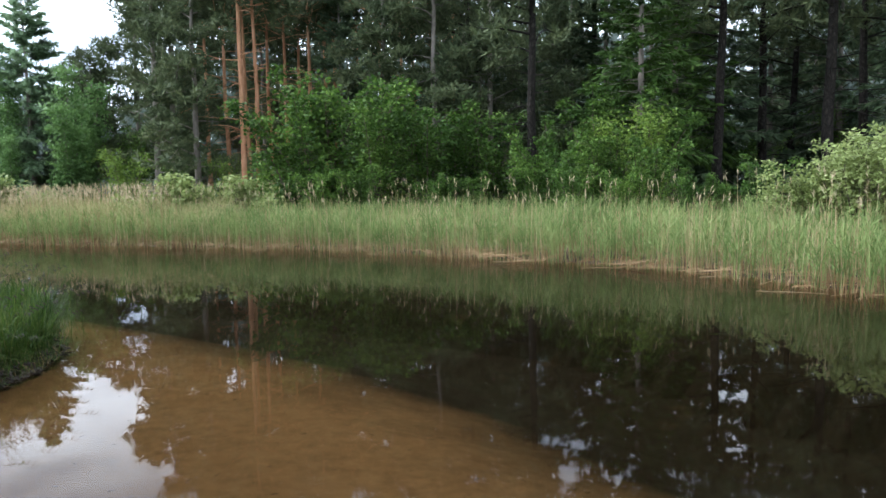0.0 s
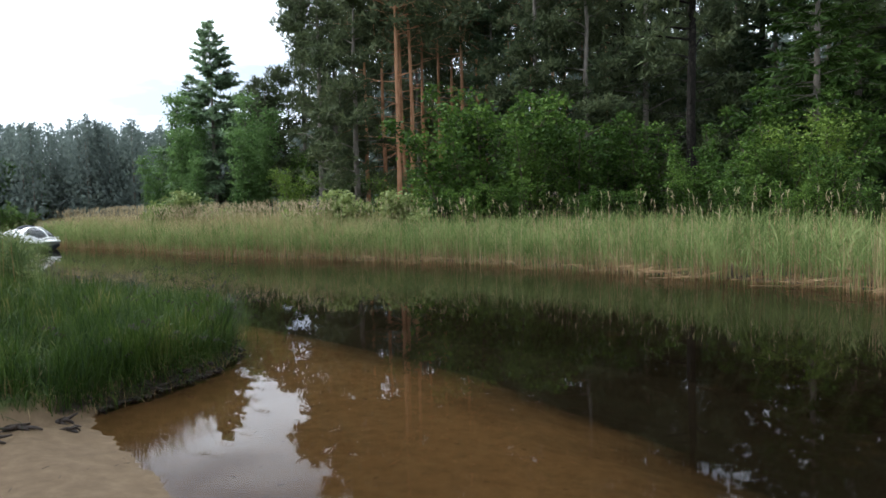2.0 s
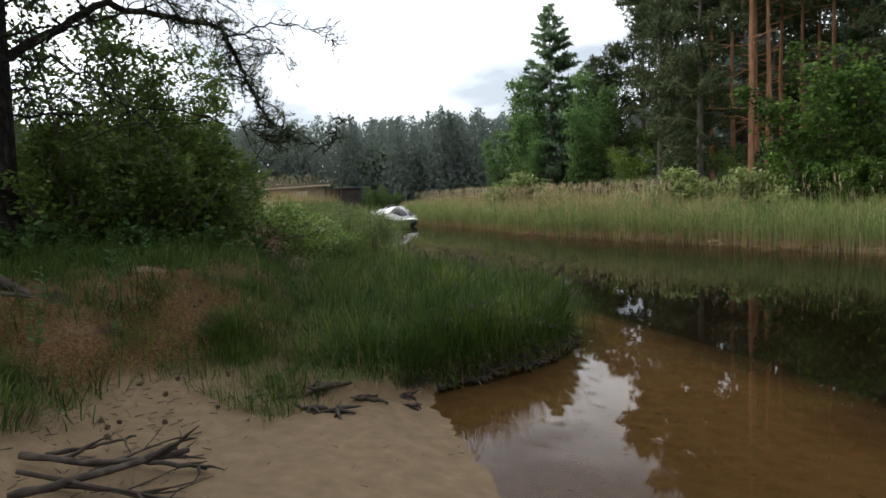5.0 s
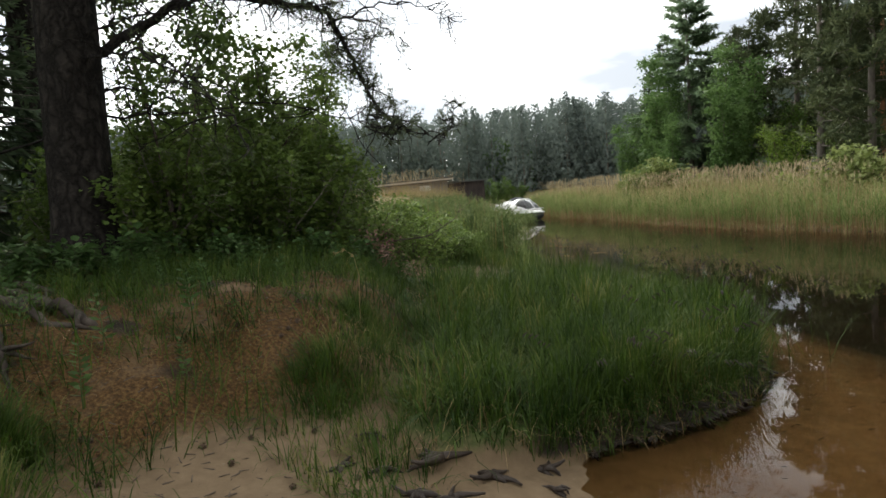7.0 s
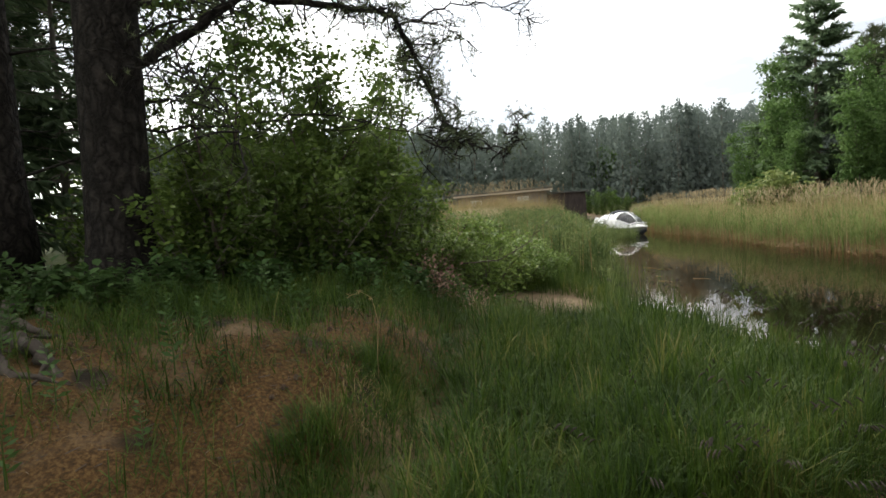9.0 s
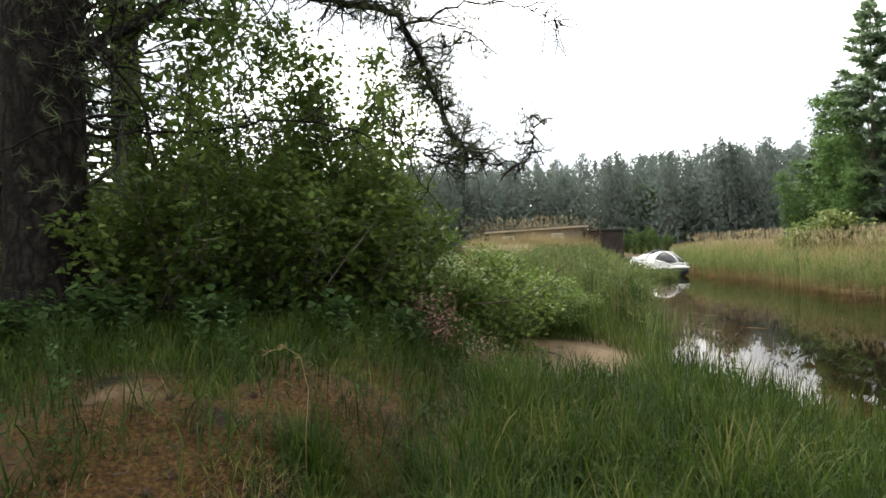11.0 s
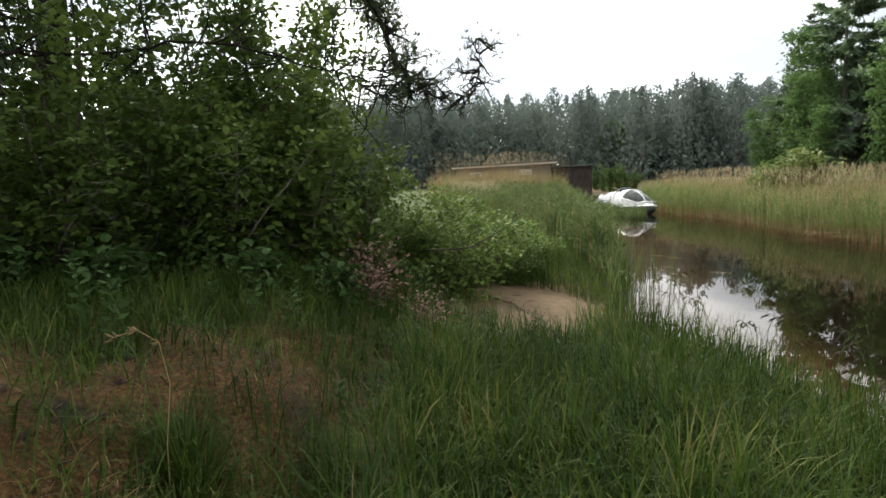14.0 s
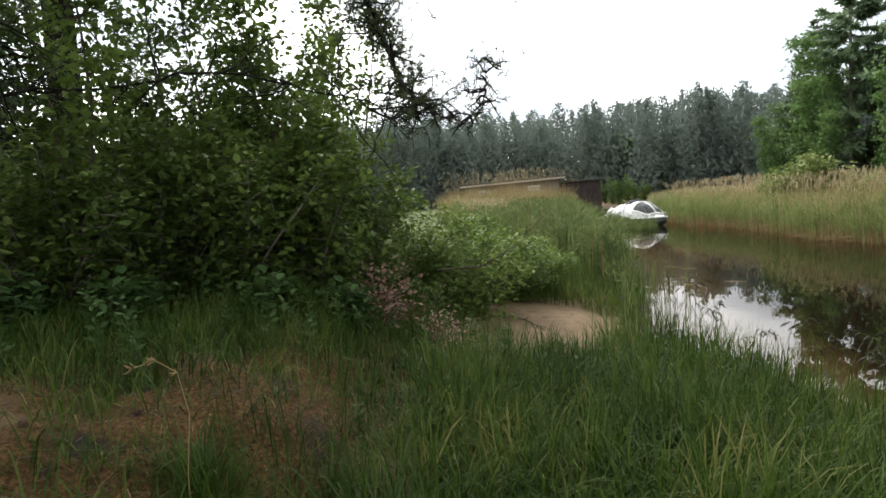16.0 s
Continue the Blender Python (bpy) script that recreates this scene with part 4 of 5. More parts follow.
def left_bed(front, back):
    def keep(x, y, u):
        d = inland(NEAR, x, y)
        return (d > front + 0.5 * smooth(19, 14, y)) & (d < back) & (y - 11.2 + 0.45 * (x + 10) > 0.6) & (x < -11) & (u < np.exp(-np.maximum(d, 0) / 4.0) * np.clip(0.5 + 0.6 * swell(x, y, 1.6, 3) + 0.6 * swell(x, y, 0.7, 9), 0.04, 1) * smooth(-0.8, 0.5, d))
    return keep


reed_green("reed_bed", scatter(rr, 3400, (-34, 20, -7, 42), lambda x, y, u: far_bed(0.2, 9)(x, y, u ** 1.6)), rr, "yellowing reeds in the bend of the far bank", (1.0, 1.5), 5, M_REEDGOLD)
reed_green("reed_bed", scatter(rr, 12500, FARBOX, far_bed(-0.25, 8)), rr, "green reeds standing in the water along the far bank")
reed_dry("reed_stubble", scatter(rr, 7500, FARBOX, far_bed(-0.6, 0.9)), rr, "broken straw-coloured reed stalks at the waterline", (0.15, 0.62), False, M_OLDREED)
reed_dry("dry_reeds", scatter(rr, 480, FARBOX, far_bed(0.3, 6)), rr, "tall dry reeds with faded plumes among the green", (1.15, 1.85), True)
reed_dry("dry_reeds", scatter(rr, 7000, FARBOX, far_bed(-0.2, 5)), rr, "dry straw stalks standing among the green reeds", (0.6, 1.5), False)
reed_dry("dry_reeds", scatter(rr, 1900, (-34, 21, -9, 42), lambda x, y, u: far_bed(0.5, 8)(x, y, u ** 2)), rr, "tall dry reeds with faded plumes in the bend", (1.3, 1.85), True)
reed_green("reed_bed", scatter(rr, 8500, LEFTBOX, left_bed(-0.6, 9)), rr, "green reeds and sedge along the near bank by the boat", (0.8, 1.55), 8, M_SEDGE, (0.14, 0.34), (0.0, 1.4))
reed_green("reed_clump", scatter(rr, 620, (-30, 24.6, -24.4, 28.2), lambda x, y, u: (x + 26.3) ** 2 / 4.0 + (y - 26.7) ** 2 / 0.9 < 1), rr, "reeds standing in the water before the boat", (0.55, 0.95), 6, M_SEDGE, (0.14, 0.34), (0.0, 1.4))
reed_dry("dry_reeds", scatter(rr, 2200, LEFTBOX, left_bed(-0.4, 8)), rr, "straw stalks standing among the green reeds by the boat", (0.5, 1.6), False, M_OLDREED)
reed_dry("dry_reeds", scatter(rr, 1300, (-52, 20, -24, 44), left_bed(3, 16)), rr, "dry reeds behind the green ones on the near bank", (0.9, 1.3), True)


def house_reeds(x, y, u):
    """A belt in front of the boathouse, thickest before its middle."""
    s, q = (x + 41.1) * 0.594 + (y - 31.7) * 0.804, (x + 41.1) * 0.804 - (y - 31.7) * 0.594
    return (np.abs(s + 0.4) < 4.4) & (q > 0.6) & (q < 3.2) & (u < 1 - 0.75 * np.abs(s + 0.4) / 4.4)


reed_dry("dry_reeds", scatter(rr, 2300, (-49, 24, -33, 40), house_reeds), rr, "tall tan reeds hiding the boathouse wall", (1.5, 2.25), False)
reed_green("reed_bed", scatter(rr, 1500, (-49, 24, -33, 40), house_reeds), rr, "green reeds before the boathouse wall", (1.5, 2.1), 5, M_REEDGOLD)
reed_dry("dry_reeds", scatter(rr, 420, (-49, 24, -33, 40), house_reeds), rr, "tall tan plumed reeds rising above the boathouse roof", (2.3, 3.1), True)


def fallen_reeds(r, count):
    """Last year's stalks lying flat in tangles along the foot of the reeds."""
    g = Geo()
    p = scatter(r, count, FARBOX, lambda x, y, u: (inland(FAR, x, y) > -0.75) & (inland(FAR, x, y) < 0.35) & (np.hypot(x, y) < 30) & (u < np.clip(0.25 + 0.9 * swell(x, y, 2.2, 7), 0.03, 1)))
    a, ln = r.uniform(-1.2, 0.5, count), r.uniform(0.4, 1.5, count)
    for (x, y, z), az, l in zip(p, a, ln):
        low, tip = r.uniform(0.0, 0.2), r.uniform(0.0, 0.35)
        d = np.array([math.cos(az), math.sin(az), 0]) * l
        q = np.array([x, y, max(z, 0) + low])
        tube(g, [q, q + d * 0.5 + np.array([0, 0, 0.04]), q + d + np.array([0, 0, tip - low])], [0.007, 0.006, 0.004], 4, False)
    tagged(new("fallen_reeds", g.mesh("fallen_reeds", M_OLDREED)), "tangle of flattened straw-coloured reed stalks at the waterline", "reeds", kind="stuff")


fallen_reeds(rr, 190)


# ---- near bank: pines, thicket ----
def limb(wood, crown, r, line, r0, r1, twigs, tuft_from, tuft=0.16, twig_len=0.9, count=5):
    """A bent limb with bare side twigs, and needle tufts on those past tuft_from."""
    line = np.asarray(line, float)
    k = np.linspace(0, len(line) - 1, 4 * len(line))
    i = np.minimum(k.astype(int), len(line) - 2)
    f = (k - i)[:, None]
    f = f * f * (3 - 2 * f) * 0.5 + f * 0.5
    fine = line[i] * (1 - f) + line[i + 1] * f + r.normal(size=(len(k), 3)) * 0.02
    tube(wood, fine, np.linspace(r0, r1, len(fine)), 7, False)
    for b in range(twigs):
        u = r.uniform(0.08, 1.0)
        p = fine[min(int(u * (len(fine) - 1)), len(fine) - 1)]
        tw = wander(r, p, r.normal(size=3) + np.array([0, 0, -0.1]), twig_len * r.uniform(0.4, 1.3), 6, 0.24)
        tube(wood, tw, np.linspace(max(r1 * 1.1, 0.010), 0.003, 7), 4, False)
        tips = []
        for j in (2, 3, 4, 5):
            sub = wander(r, tw[j], r.normal(size=3), twig_len * r.uniform(0.15, 0.5), 3, 0.25)
            tube(wood, sub, np.linspace(0.005, 0.002, 4), 3, False)
            tips += [sub[3], sub[2]]
        if u > tuft_from:
            tips = np.array(tips + [tw[6], tw[5]])
            pts = tips[r.integers(0, len(tips), count)] + r.normal(size=(count, 3)) * 0.05
            needle_tufts(crown, pts, tuft, r, 12, 0.07)


def shore_pine():
    r = np.random.default_rng(301)
    x, y = -11.2, 3.92
    z = float(height(x, y))
    top = tagged(new("pine_tree"), "old pine with thick dark trunk and long drooping limb", "pine tree")
    trunk, crown = Geo(), Geo()
    zz = np.array([-0.3, 0, 0.25, 0.7, 1.5, 3, 5, 8, 12, 16]) + z
    rad = np.array([0.62, 0.52, 0.43, 0.385, 0.37, 0.36, 0.34, 0.28, 0.2, 0.05])
    tube(trunk, np.stack([x + 0.02 * (zz - z), y + 0.012 * (zz - z), zz], 1), rad, 18)
    limb(trunk, crown, r, [(x + 0.2, y + 0.3, 3.85), (-10.95, 4.9, 4.3), (-10.95, 5.6, 4.8), (-11.4, 7.05, 4.9), (-11.65, 8.0, 4.95), (-11.6, 8.4, 4.2), (-11.2, 8.4, 3.6), (-10.5, 8.25, 3.05), (-10.1, 8.15, 2.75)],
         0.068, 0.014, 160, 0.40, 0.09, 0.52, 13)
    limb(trunk, crown, r, [(-10.3, 8.2, 2.9), (-9.3, 8.0, 2.66), (-8.65, 7.87, 2.62), (-8.45, 7.8, 2.76), (-8.33, 7.77, 3.02)], 0.009, 0.002, 44, 0.62, 0.065, 0.2, 6)
    limb(trunk, crown, r, [(-11.6, 8.0, 4.7), (-11.4, 8.6, 5.0), (-11.2, 9.2, 5.15), (-11.0, 9.8, 5.0), (-10.9, 10.2, 4.85)], 0.022, 0.003, 40, 2.0, 0.08, 0.6, 4)
    limb(trunk, crown, r, [(-11.6, 8.2, 4.5), (-11.3, 8.5, 4.45), (-11.0, 8.75, 4.5)], 0.014, 0.004, 24, 0.1, 0.075, 0.42, 7)
    for k in range(13):
        h = 3.0 + 0.32 * k
        a = radians(r.uniform(20, 115))
        ln = r.uniform(2.4, 5.0)
        line = wander(r, (x + 0.25 * math.cos(a), y + 0.25 * math.sin(a), h + 0.1), (math.cos(a), math.sin(a), r.uniform(-0.05, 0.35)), ln, 6, 0.12, 0.35)
        limb(trunk, crown, r, line, 0.018, 0.004, 32, 0.4, 0.085, 0.75, 7)
    for k in range(16):
        a = radians(r.uniform(0, 360))
        h = z + r.uniform(6.5, 15)
        line = wander(r, (x, y, h), (math.cos(a), math.sin(a), 0.25), 3.4 * (1.2 - (h - z) / 17), 6, 0.12, 0.2)
        limb(trunk, crown, r, line, 0.06, 0.01, 14, 0.3, 0.3, 0.9, 8)
    part("trunk", trunk, M_SHADEBARK, top, smooth=True)
    tagged(part("crown", crown, M_PINE, top), kind="stuff")


shore_pine()

back_pine = pine("pine_tree", 311, 16, 0.34, 5.0, 3.2, 1200, M_SHADEBARK, 0.5, 22)
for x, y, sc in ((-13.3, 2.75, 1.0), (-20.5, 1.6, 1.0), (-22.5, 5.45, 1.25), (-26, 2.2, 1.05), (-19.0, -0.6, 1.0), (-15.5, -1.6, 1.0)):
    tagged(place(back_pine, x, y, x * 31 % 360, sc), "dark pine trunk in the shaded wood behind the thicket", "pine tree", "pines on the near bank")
retire(back_pine)
back_spruce = spruce("spruce_tree", 321, 9.5, 2.4, M_SPRUCE, 0.8, 1.0, 0.5)
for x, y, sc in ((-16.5, 2.3, 1.0), (-17.6, 3.7, 0.8), (-24, 2.9, 1.1), (-14.6, 0.6, 0.9), (-25, 0.0, 1.2)):
    tagged(place(back_spruce, x, y, x * 47 % 360, sc), "dark shaded spruce with hanging branches behind the pines", "spruce tree", "spruces on the near bank")
retire(back_spruce)

alders = [leafy("alder_bush", 331 + k, 2.15, 1.15, 9, 4200, 0.092, M_ALDER, M_GREYBARK, 0.13, 0.05, 0.018, 0.5, 0.0, 0.55, True) for k in range(3)]
ALD = [(-11.7, 8.0, 0.78), (-12.8, 8.6, 0.82), (-11.30, 4.90, 0.90), (-11.00, 5.60, 0.86), (-10.95, 6.40, 0.92), (-11.15, 7.25, 0.94), (-11.70, 7.40, 0.80), (-12.60, 5.05, 1.00), (-12.40, 6.05, 1.02), (-12.40, 7.05, 1.05),
       (-12.80, 7.75, 0.95), (-14.00, 5.75, 1.10), (-14.10, 6.95, 1.15), (-14.20, 8.05, 1.05), (-14.80, 8.85, 0.80), (-12.50, 4.05, 0.75), (-15.60, 6.15, 1.10), (-16.00, 7.75, 1.10), (-14.30, 4.35, 0.85)]
for k, (x, y, sc) in enumerate(ALD):
    tagged(place(alders[k % 3], x, y, k * 77, sc), "dense dark green alder bush in the shade", "bush", "alder thicket on the near bank")
for a in alders:
    retire(a)
tall_alder = leafy("alder_tree", 341, 4.4, 1.25, 2, 1700, 0.09, M_ALDER, M_TWIG, 0.17, 0.42, 0.035, 0.12, 0.0, 0.4, True)
for x, y, sc, tn in ((-13.3, 7.3, 1.0, 0), (-12.9, 6.3, 0.92, 120), (-14.6, 9.2, 0.95, 200), (-13.0, 8.2, 0.9, 300), (-15.6, 5.4, 1.05, 40), (-11.9, 6.7, 0.78, 75), (-12.1, 7.7, 0.74, 250), (-11.05, 5.1, 0.88, 20)):
    tagged(place(tall_alder, x, y, tn, sc), "slim young alder with sparse leaves above the thicket", "alder tree", "young alders in the thicket")
retire(tall_alder)
near_willow = leafy("willow_shrub", 351, 1.45, 0.9, 12, 4200, 0.085, M_LIGHTWILLOW, M_TWIG, 0.11, 0.05, 0.012, 0.8, 0.0, 0.5)
for x, y, sc in ((-12.2, 9.9, 0.95), (-13.5, 10.9, 0.9), (-13.1, 9.4, 0.95), (-14.6, 11.6, 0.85), (-13.0, 11.3, 0.6), (-13.8, 12.4, 0.62), (-14.8, 13.2, 0.6)):
    tagged(place(near_willow, x, y, x * 91 % 360, sc), "light green willow shrub at the edge of the sand", "shrub", "willow shrubs by the sand spit")
retire(near_willow)
dead_bush = leafy("withered_bush", 361, 0.75, 0.5, 8, 700, 0.055, M_BROWNLEAF, M_TWIG, 0.09, 0.2, 0.008, 0.7)
for x, y, sc in ((-10.1, 7.55, 1.0), (-9.85, 8.05, 0.7)):
    tagged(place(dead_bush, x, y, x * 13, sc), "withered low bush with pinkish brown leaves", "bush", "withered bushes")
retire(dead_bush)


# ---- near bank: grass and herbs ----
rg = np.random.default_rng(401)


def grass(name, p, material, label, length, width, lean=(0.08, 0.5), bend=0.55):
    g = Geo()
    n = len(p)
    q = p.copy()
    q[:, 2] -= 0.02
    blades(g, q, rg.uniform(*length, n) * (0.85 + 0.3 * swell(p[:, 0], p[:, 1], 1.1)), rg.uniform(*width, n), rg.uniform(*lean, n), rg, bend)
    return tagged(new(name, g.mesh(name, material)), label, "grass", kind="stuff")


grass("bank_grass", scatter(rg, 30000, (-10, 4, -3.8, 10), lambda x, y, u: (u < turf(x, y) * np.clip(0.55 + 0.6 * swell(x, y, 0.8, 2) + 0.7 * swell(x, y, 0.33, 7), 0.05, 1) * smooth(-0.1, 0.55, inland(TURF, x, y))) & (inland(NEAR, x, y) > 0.06)),
      M_GRASS, "lush green grass on the low bank", (0.25, 0.72), (0.005, 0.011), (0.08, 0.75), 0.75)
grass("bank_grass", scatter(rg, 5000, (-10, 4, -3.8, 10), lambda x, y, u: (turf(x, y) > 0.1) & (inland(NEAR, x, y) > 0.02) & (inland(NEAR, x, y) < 0.35)),
      M_GRASS, "taller sedge fringing the bank at the water", (0.32, 0.78), (0.004, 0.009), (0.02, 0.4), 0.8)
grass("bank_grass", scatter(rg, 4200, (-10, 4, -3.8, 10), lambda x, y, u: (turf(x, y) > 0.2) & (inland(NEAR, x, y) > 0.0) & (inland(NEAR, x, y) < 0.14)),
      M_GRASS, "long grass hanging over the bank's edge", (0.16, 0.42), (0.003, 0.007), (0.4, 1.25), 0.45)
grass("withered_grass", scatter(rg, 2600, (-10, 4, -3.8, 10), lambda x, y, u: (turf(x, y) > 0.1) & (inland(NEAR, x, y) > -0.02) & (inland(NEAR, x, y) < 0.2)),
      M_DEADGRASS, "withered grass and roots trailing over the bank's edge", (0.12, 0.32), (0.002, 0.005), (0.6, 1.6), 0.4)
grass("withered_grass", scatter(rg, 6000, (-10, 4, -3.8, 10), lambda x, y, u: (u < turf(x, y)) & (inland(NEAR, x, y) > -0.1)),
      M_DEADGRASS, "withered straw among the green grass", (0.15, 0.4), (0.003, 0.006), (0.2, 1.1))


grass("bank_grass", scatter(rg, 2200, (-7.5, 3.6, -4.6, 7.0), lambda x, y, u: (inland(TURF, x, y) > -0.75) & (inland(TURF, x, y) < 0.1) & (inland(NEAR, x, y) > 0.15) & (u < np.clip(0.35 + 0.8 * swell(x, y, 0.6, 5), 0, 1))),
      M_GRASS, "thin grass spreading from the bank onto the sand", (0.12, 0.4), (0.004, 0.008), (0.1, 0.8))
grass("withered_grass", scatter(rg, 900, (-7.18, 4.52, -5.98, 5.72), lambda x, y, u: np.hypot(x - -6.58, y - 5.12) + 0.15 * swell(x, y, 0.5) < 0.42), M_DEADGRASS, "rusty withered grass clump on the mound", (0.1, 0.3), (0.003, 0.006), (0.3, 1.3))


def upland(x, y, u):
    d = inland(NEAR, x, y)
    green = np.maximum(smooth(5.0, 5.9, y + 0.25 * swell(x, y, 1.2, 3)), smooth(-8.2, -9.0, x) * smooth(3.9, 4.6, y))
    patch = np.clip(0.34 + 0.6 * swell(x, y, 1.0, 6) + 0.2 * smooth(4.3, 5.2, y) + 0.8 * green, 0, 1)
    bare = 1 - 0.66 * smooth(1.05, 0.75, mound(x, y))
    return (d > 1.2) & (u < patch * bare * smooth(-0.5, 0.6, inland(FOOT, x, y))) & (x < -5.2)


grass("upland_grass", scatter(rg, 38000, (-13, 1.2, -4.8, 9.8), upland), M_GRASS, "sparse grass growing through the needle litter", (0.10, 0.46), (0.004, 0.010), (0.1, 0.85))
grass("upland_grass", scatter(rg, 9000, (-12.2, 3.2, -8.8, 9.8), lambda x, y, u: (inland(NEAR, x, y) > 0.9) & (u < smooth(-8.7, -9.8, x - 0.25 * np.abs(y - 6)))), M_GRASS,
      "grass along the foot of the thicket", (0.2, 0.5), (0.004, 0.008), (0.1, 0.6))
grass("withered_grass", scatter(rg, 9000, (-11, 1.2, -4.8, 9.0), upland), M_DEADGRASS, "dry grass and needles on the slope", (0.06, 0.24), (0.002, 0.005), (0.5, 1.4))
grass("spit_grass", scatter(rg, 9000, (-16, 9.5, -9.8, 15), lambda x, y, u: (inland(NEAR, x, y) > -0.25) & (y - 0.35 * x > 15.75 + 0.15 * swell(x, y, 0.6)) & (u < 0.8)),
      M_GRASS, "green sedge between the sand spit and the reeds", (0.25, 0.7), (0.004, 0.009), (0.05, 0.45))


def water_sedge():
    p = scatter(rg, 420, (-12, 8.5, -4.2, 13), lambda x, y, u: (inland(NEAR, x, y) < 0.0) & (inland(NEAR, x, y) > -0.9) & (u < 0.8 * np.exp(inland(NEAR, x, y) * 3)))
    g = Geo()
    blades(g, p, rg.uniform(0.35, 0.8, len(p)), 0.006, rg.uniform(0.05, 0.6, len(p)), rg, 0.5)
    tagged(new("water_sedge", g.mesh("water_sedge", M_GRASS)), "thin sedge stalks standing in the shallow water", "grass", kind="stuff")


water_sedge()


def dark_sedge():
    """Sedge stems with drooping dark spikes along the bank's edge over the water."""
    n = 130
    p = scatter(rg, n, (-9, 5.4, -3.9, 10), lambda x, y, u: (turf(x, y) > 0.05) & (inland(NEAR, x, y) > -0.12) & (inland(NEAR, x, y) < 0.28))
    g, h = Geo(), Geo()
    az, ln = rg.uniform(0, 2 * math.pi, n), rg.uniform(0.45, 0.9, n)
    for (x, y, z), a, l in zip(p, az, ln):
        d = np.array([math.cos(a), math.sin(a), 0.0])
        line = np.array([(x, y, z), np.array([x, y, z + l * 0.55]) + d * l * 0.08, np.array([x, y, z + l * 0.92]) + d * l * 0.24, np.array([x, y, z + l * 0.97]) + d * l * 0.42])
        tube(g, line, (0.003, 0.003, 0.002, 0.0015), 4, False)
        for k, f in enumerate((0.25, 0.6, 1.0)):
            q = line[2] + (line[3] - line[2]) * f
            tube(h, [q, q + d * 0.02 + np.array([0, 0, -0.012]), q + d * 0.04 + np.array([0, 0, -0.035])], (0.003, 0.006, 0.002), 4, False)
    top = tagged(new("dark_sedge"), "sedge stems with dark drooping flower spikes at the water's edge", "grass", kind="stuff")
    part("stalks", g, M_GRASS, top)
    tagged(part("spikes", h, M_MUCK, top), kind="stuff")


dark_sedge()


def spit_sedge():
    p = scatter(rg, 300, (-14.6, 10.2, -9.2, 16), lambda x, y, u: (inland(NEAR, x, y) < 0.0) & (inland(NEAR, x, y) > -1.3) & (u < np.exp(inland(NEAR, x, y) * 2.2)))
    g = Geo()
    q = p.copy()
    q[:, 2] = np.maximum(q[:, 2], -0.2)
    blades(g, q, rg.uniform(0.45, 1.05, len(p)), 0.007, np.abs(rg.normal(0.0, 0.14, len(p))), rg, 0.35)
    tagged(new("water_sedge", g.mesh("water_sedge", M_SEDGE)), "upright reed stalks standing in the water off the sand spit", "grass", kind="stuff")


spit_sedge()


def herb(name, seed, tall, pairs, leaf):
    r = np.random.default_rng(seed)
    top = new(name)
    st, lv = Geo(), Geo()
    line = wander(r, (0, 0, 0), (0.05, 0.03, 1), tall, 6, 0.06)
    tube(st, line, np.linspace(0.005, 0.002, 7), 5, False)
    for k in range(pairs):
        f = 0.25 + 0.75 * k / max(pairs - 1, 1)
        i = min(int(f * 6), 5)
        p = line[i] + (line[i + 1] - line[i]) * (f * 6 - i)
        a = k * 1.57 + r.uniform(-0.3, 0.3)
        for s in (0, math.pi):
            w = np.array([[math.cos(a + s), math.sin(a + s), 0.35]])
            leaves(lv, p[None], w, leaf * (1.15 - 0.5 * f), leaf * 0.3, r)
    part("stem", st, M_HERB, top)
    tagged(part("foliage", lv, M_HERB, top), kind="stuff")
    return top


willowherb = herb("willowherb", 411, 0.42, 10, 0.10)
HERBS = scatter(rg, 100, (-11, 2.6, -6.2, 9.2), lambda x, y, u: (inland(NEAR, x, y) > 1.4) & (mound(x, y) > 1.0) & (u < 0.2 + 0.8 * smooth(-8.0, -9.5, x)))
for k, (x, y, z) in enumerate(HERBS):
    tagged(place(willowherb, x, y, k * 67, 0.6 + 0.6 * ((k * 37) % 10) / 10, 0.02), "leafy green herb with narrow leaves in the grass", "herb", "herbs in the grass")
retire(willowherb)


def raspberry():
    t = leafy("bramble", 421, 0.55, 0.4, 6, 380, 0.12, M_HERB, M_TWIG, 0.1, 0.1, 0.006, 0.8, 0.0, 0.7, True)
    for x, y, sc in ((-10.2, 4.3, 1.1), (-9.9, 3.6, 0.9), (-10.6, 3.1, 1.0), (-9.9, 5.3, 0.9), (-9.6, 6.4, 0.8), (-12.2, 2.5, 1.1), (-11.6, 2.2, 0.9), (-13.8, 2.0, 1.2), (-9.7, 7.1, 0.8)):
        tagged(place(t, x, y, x * 71 % 360, sc), "low bramble with broad green leaves at the thicket's foot", "bramble", "brambles")
    retire(t)


raspberry()


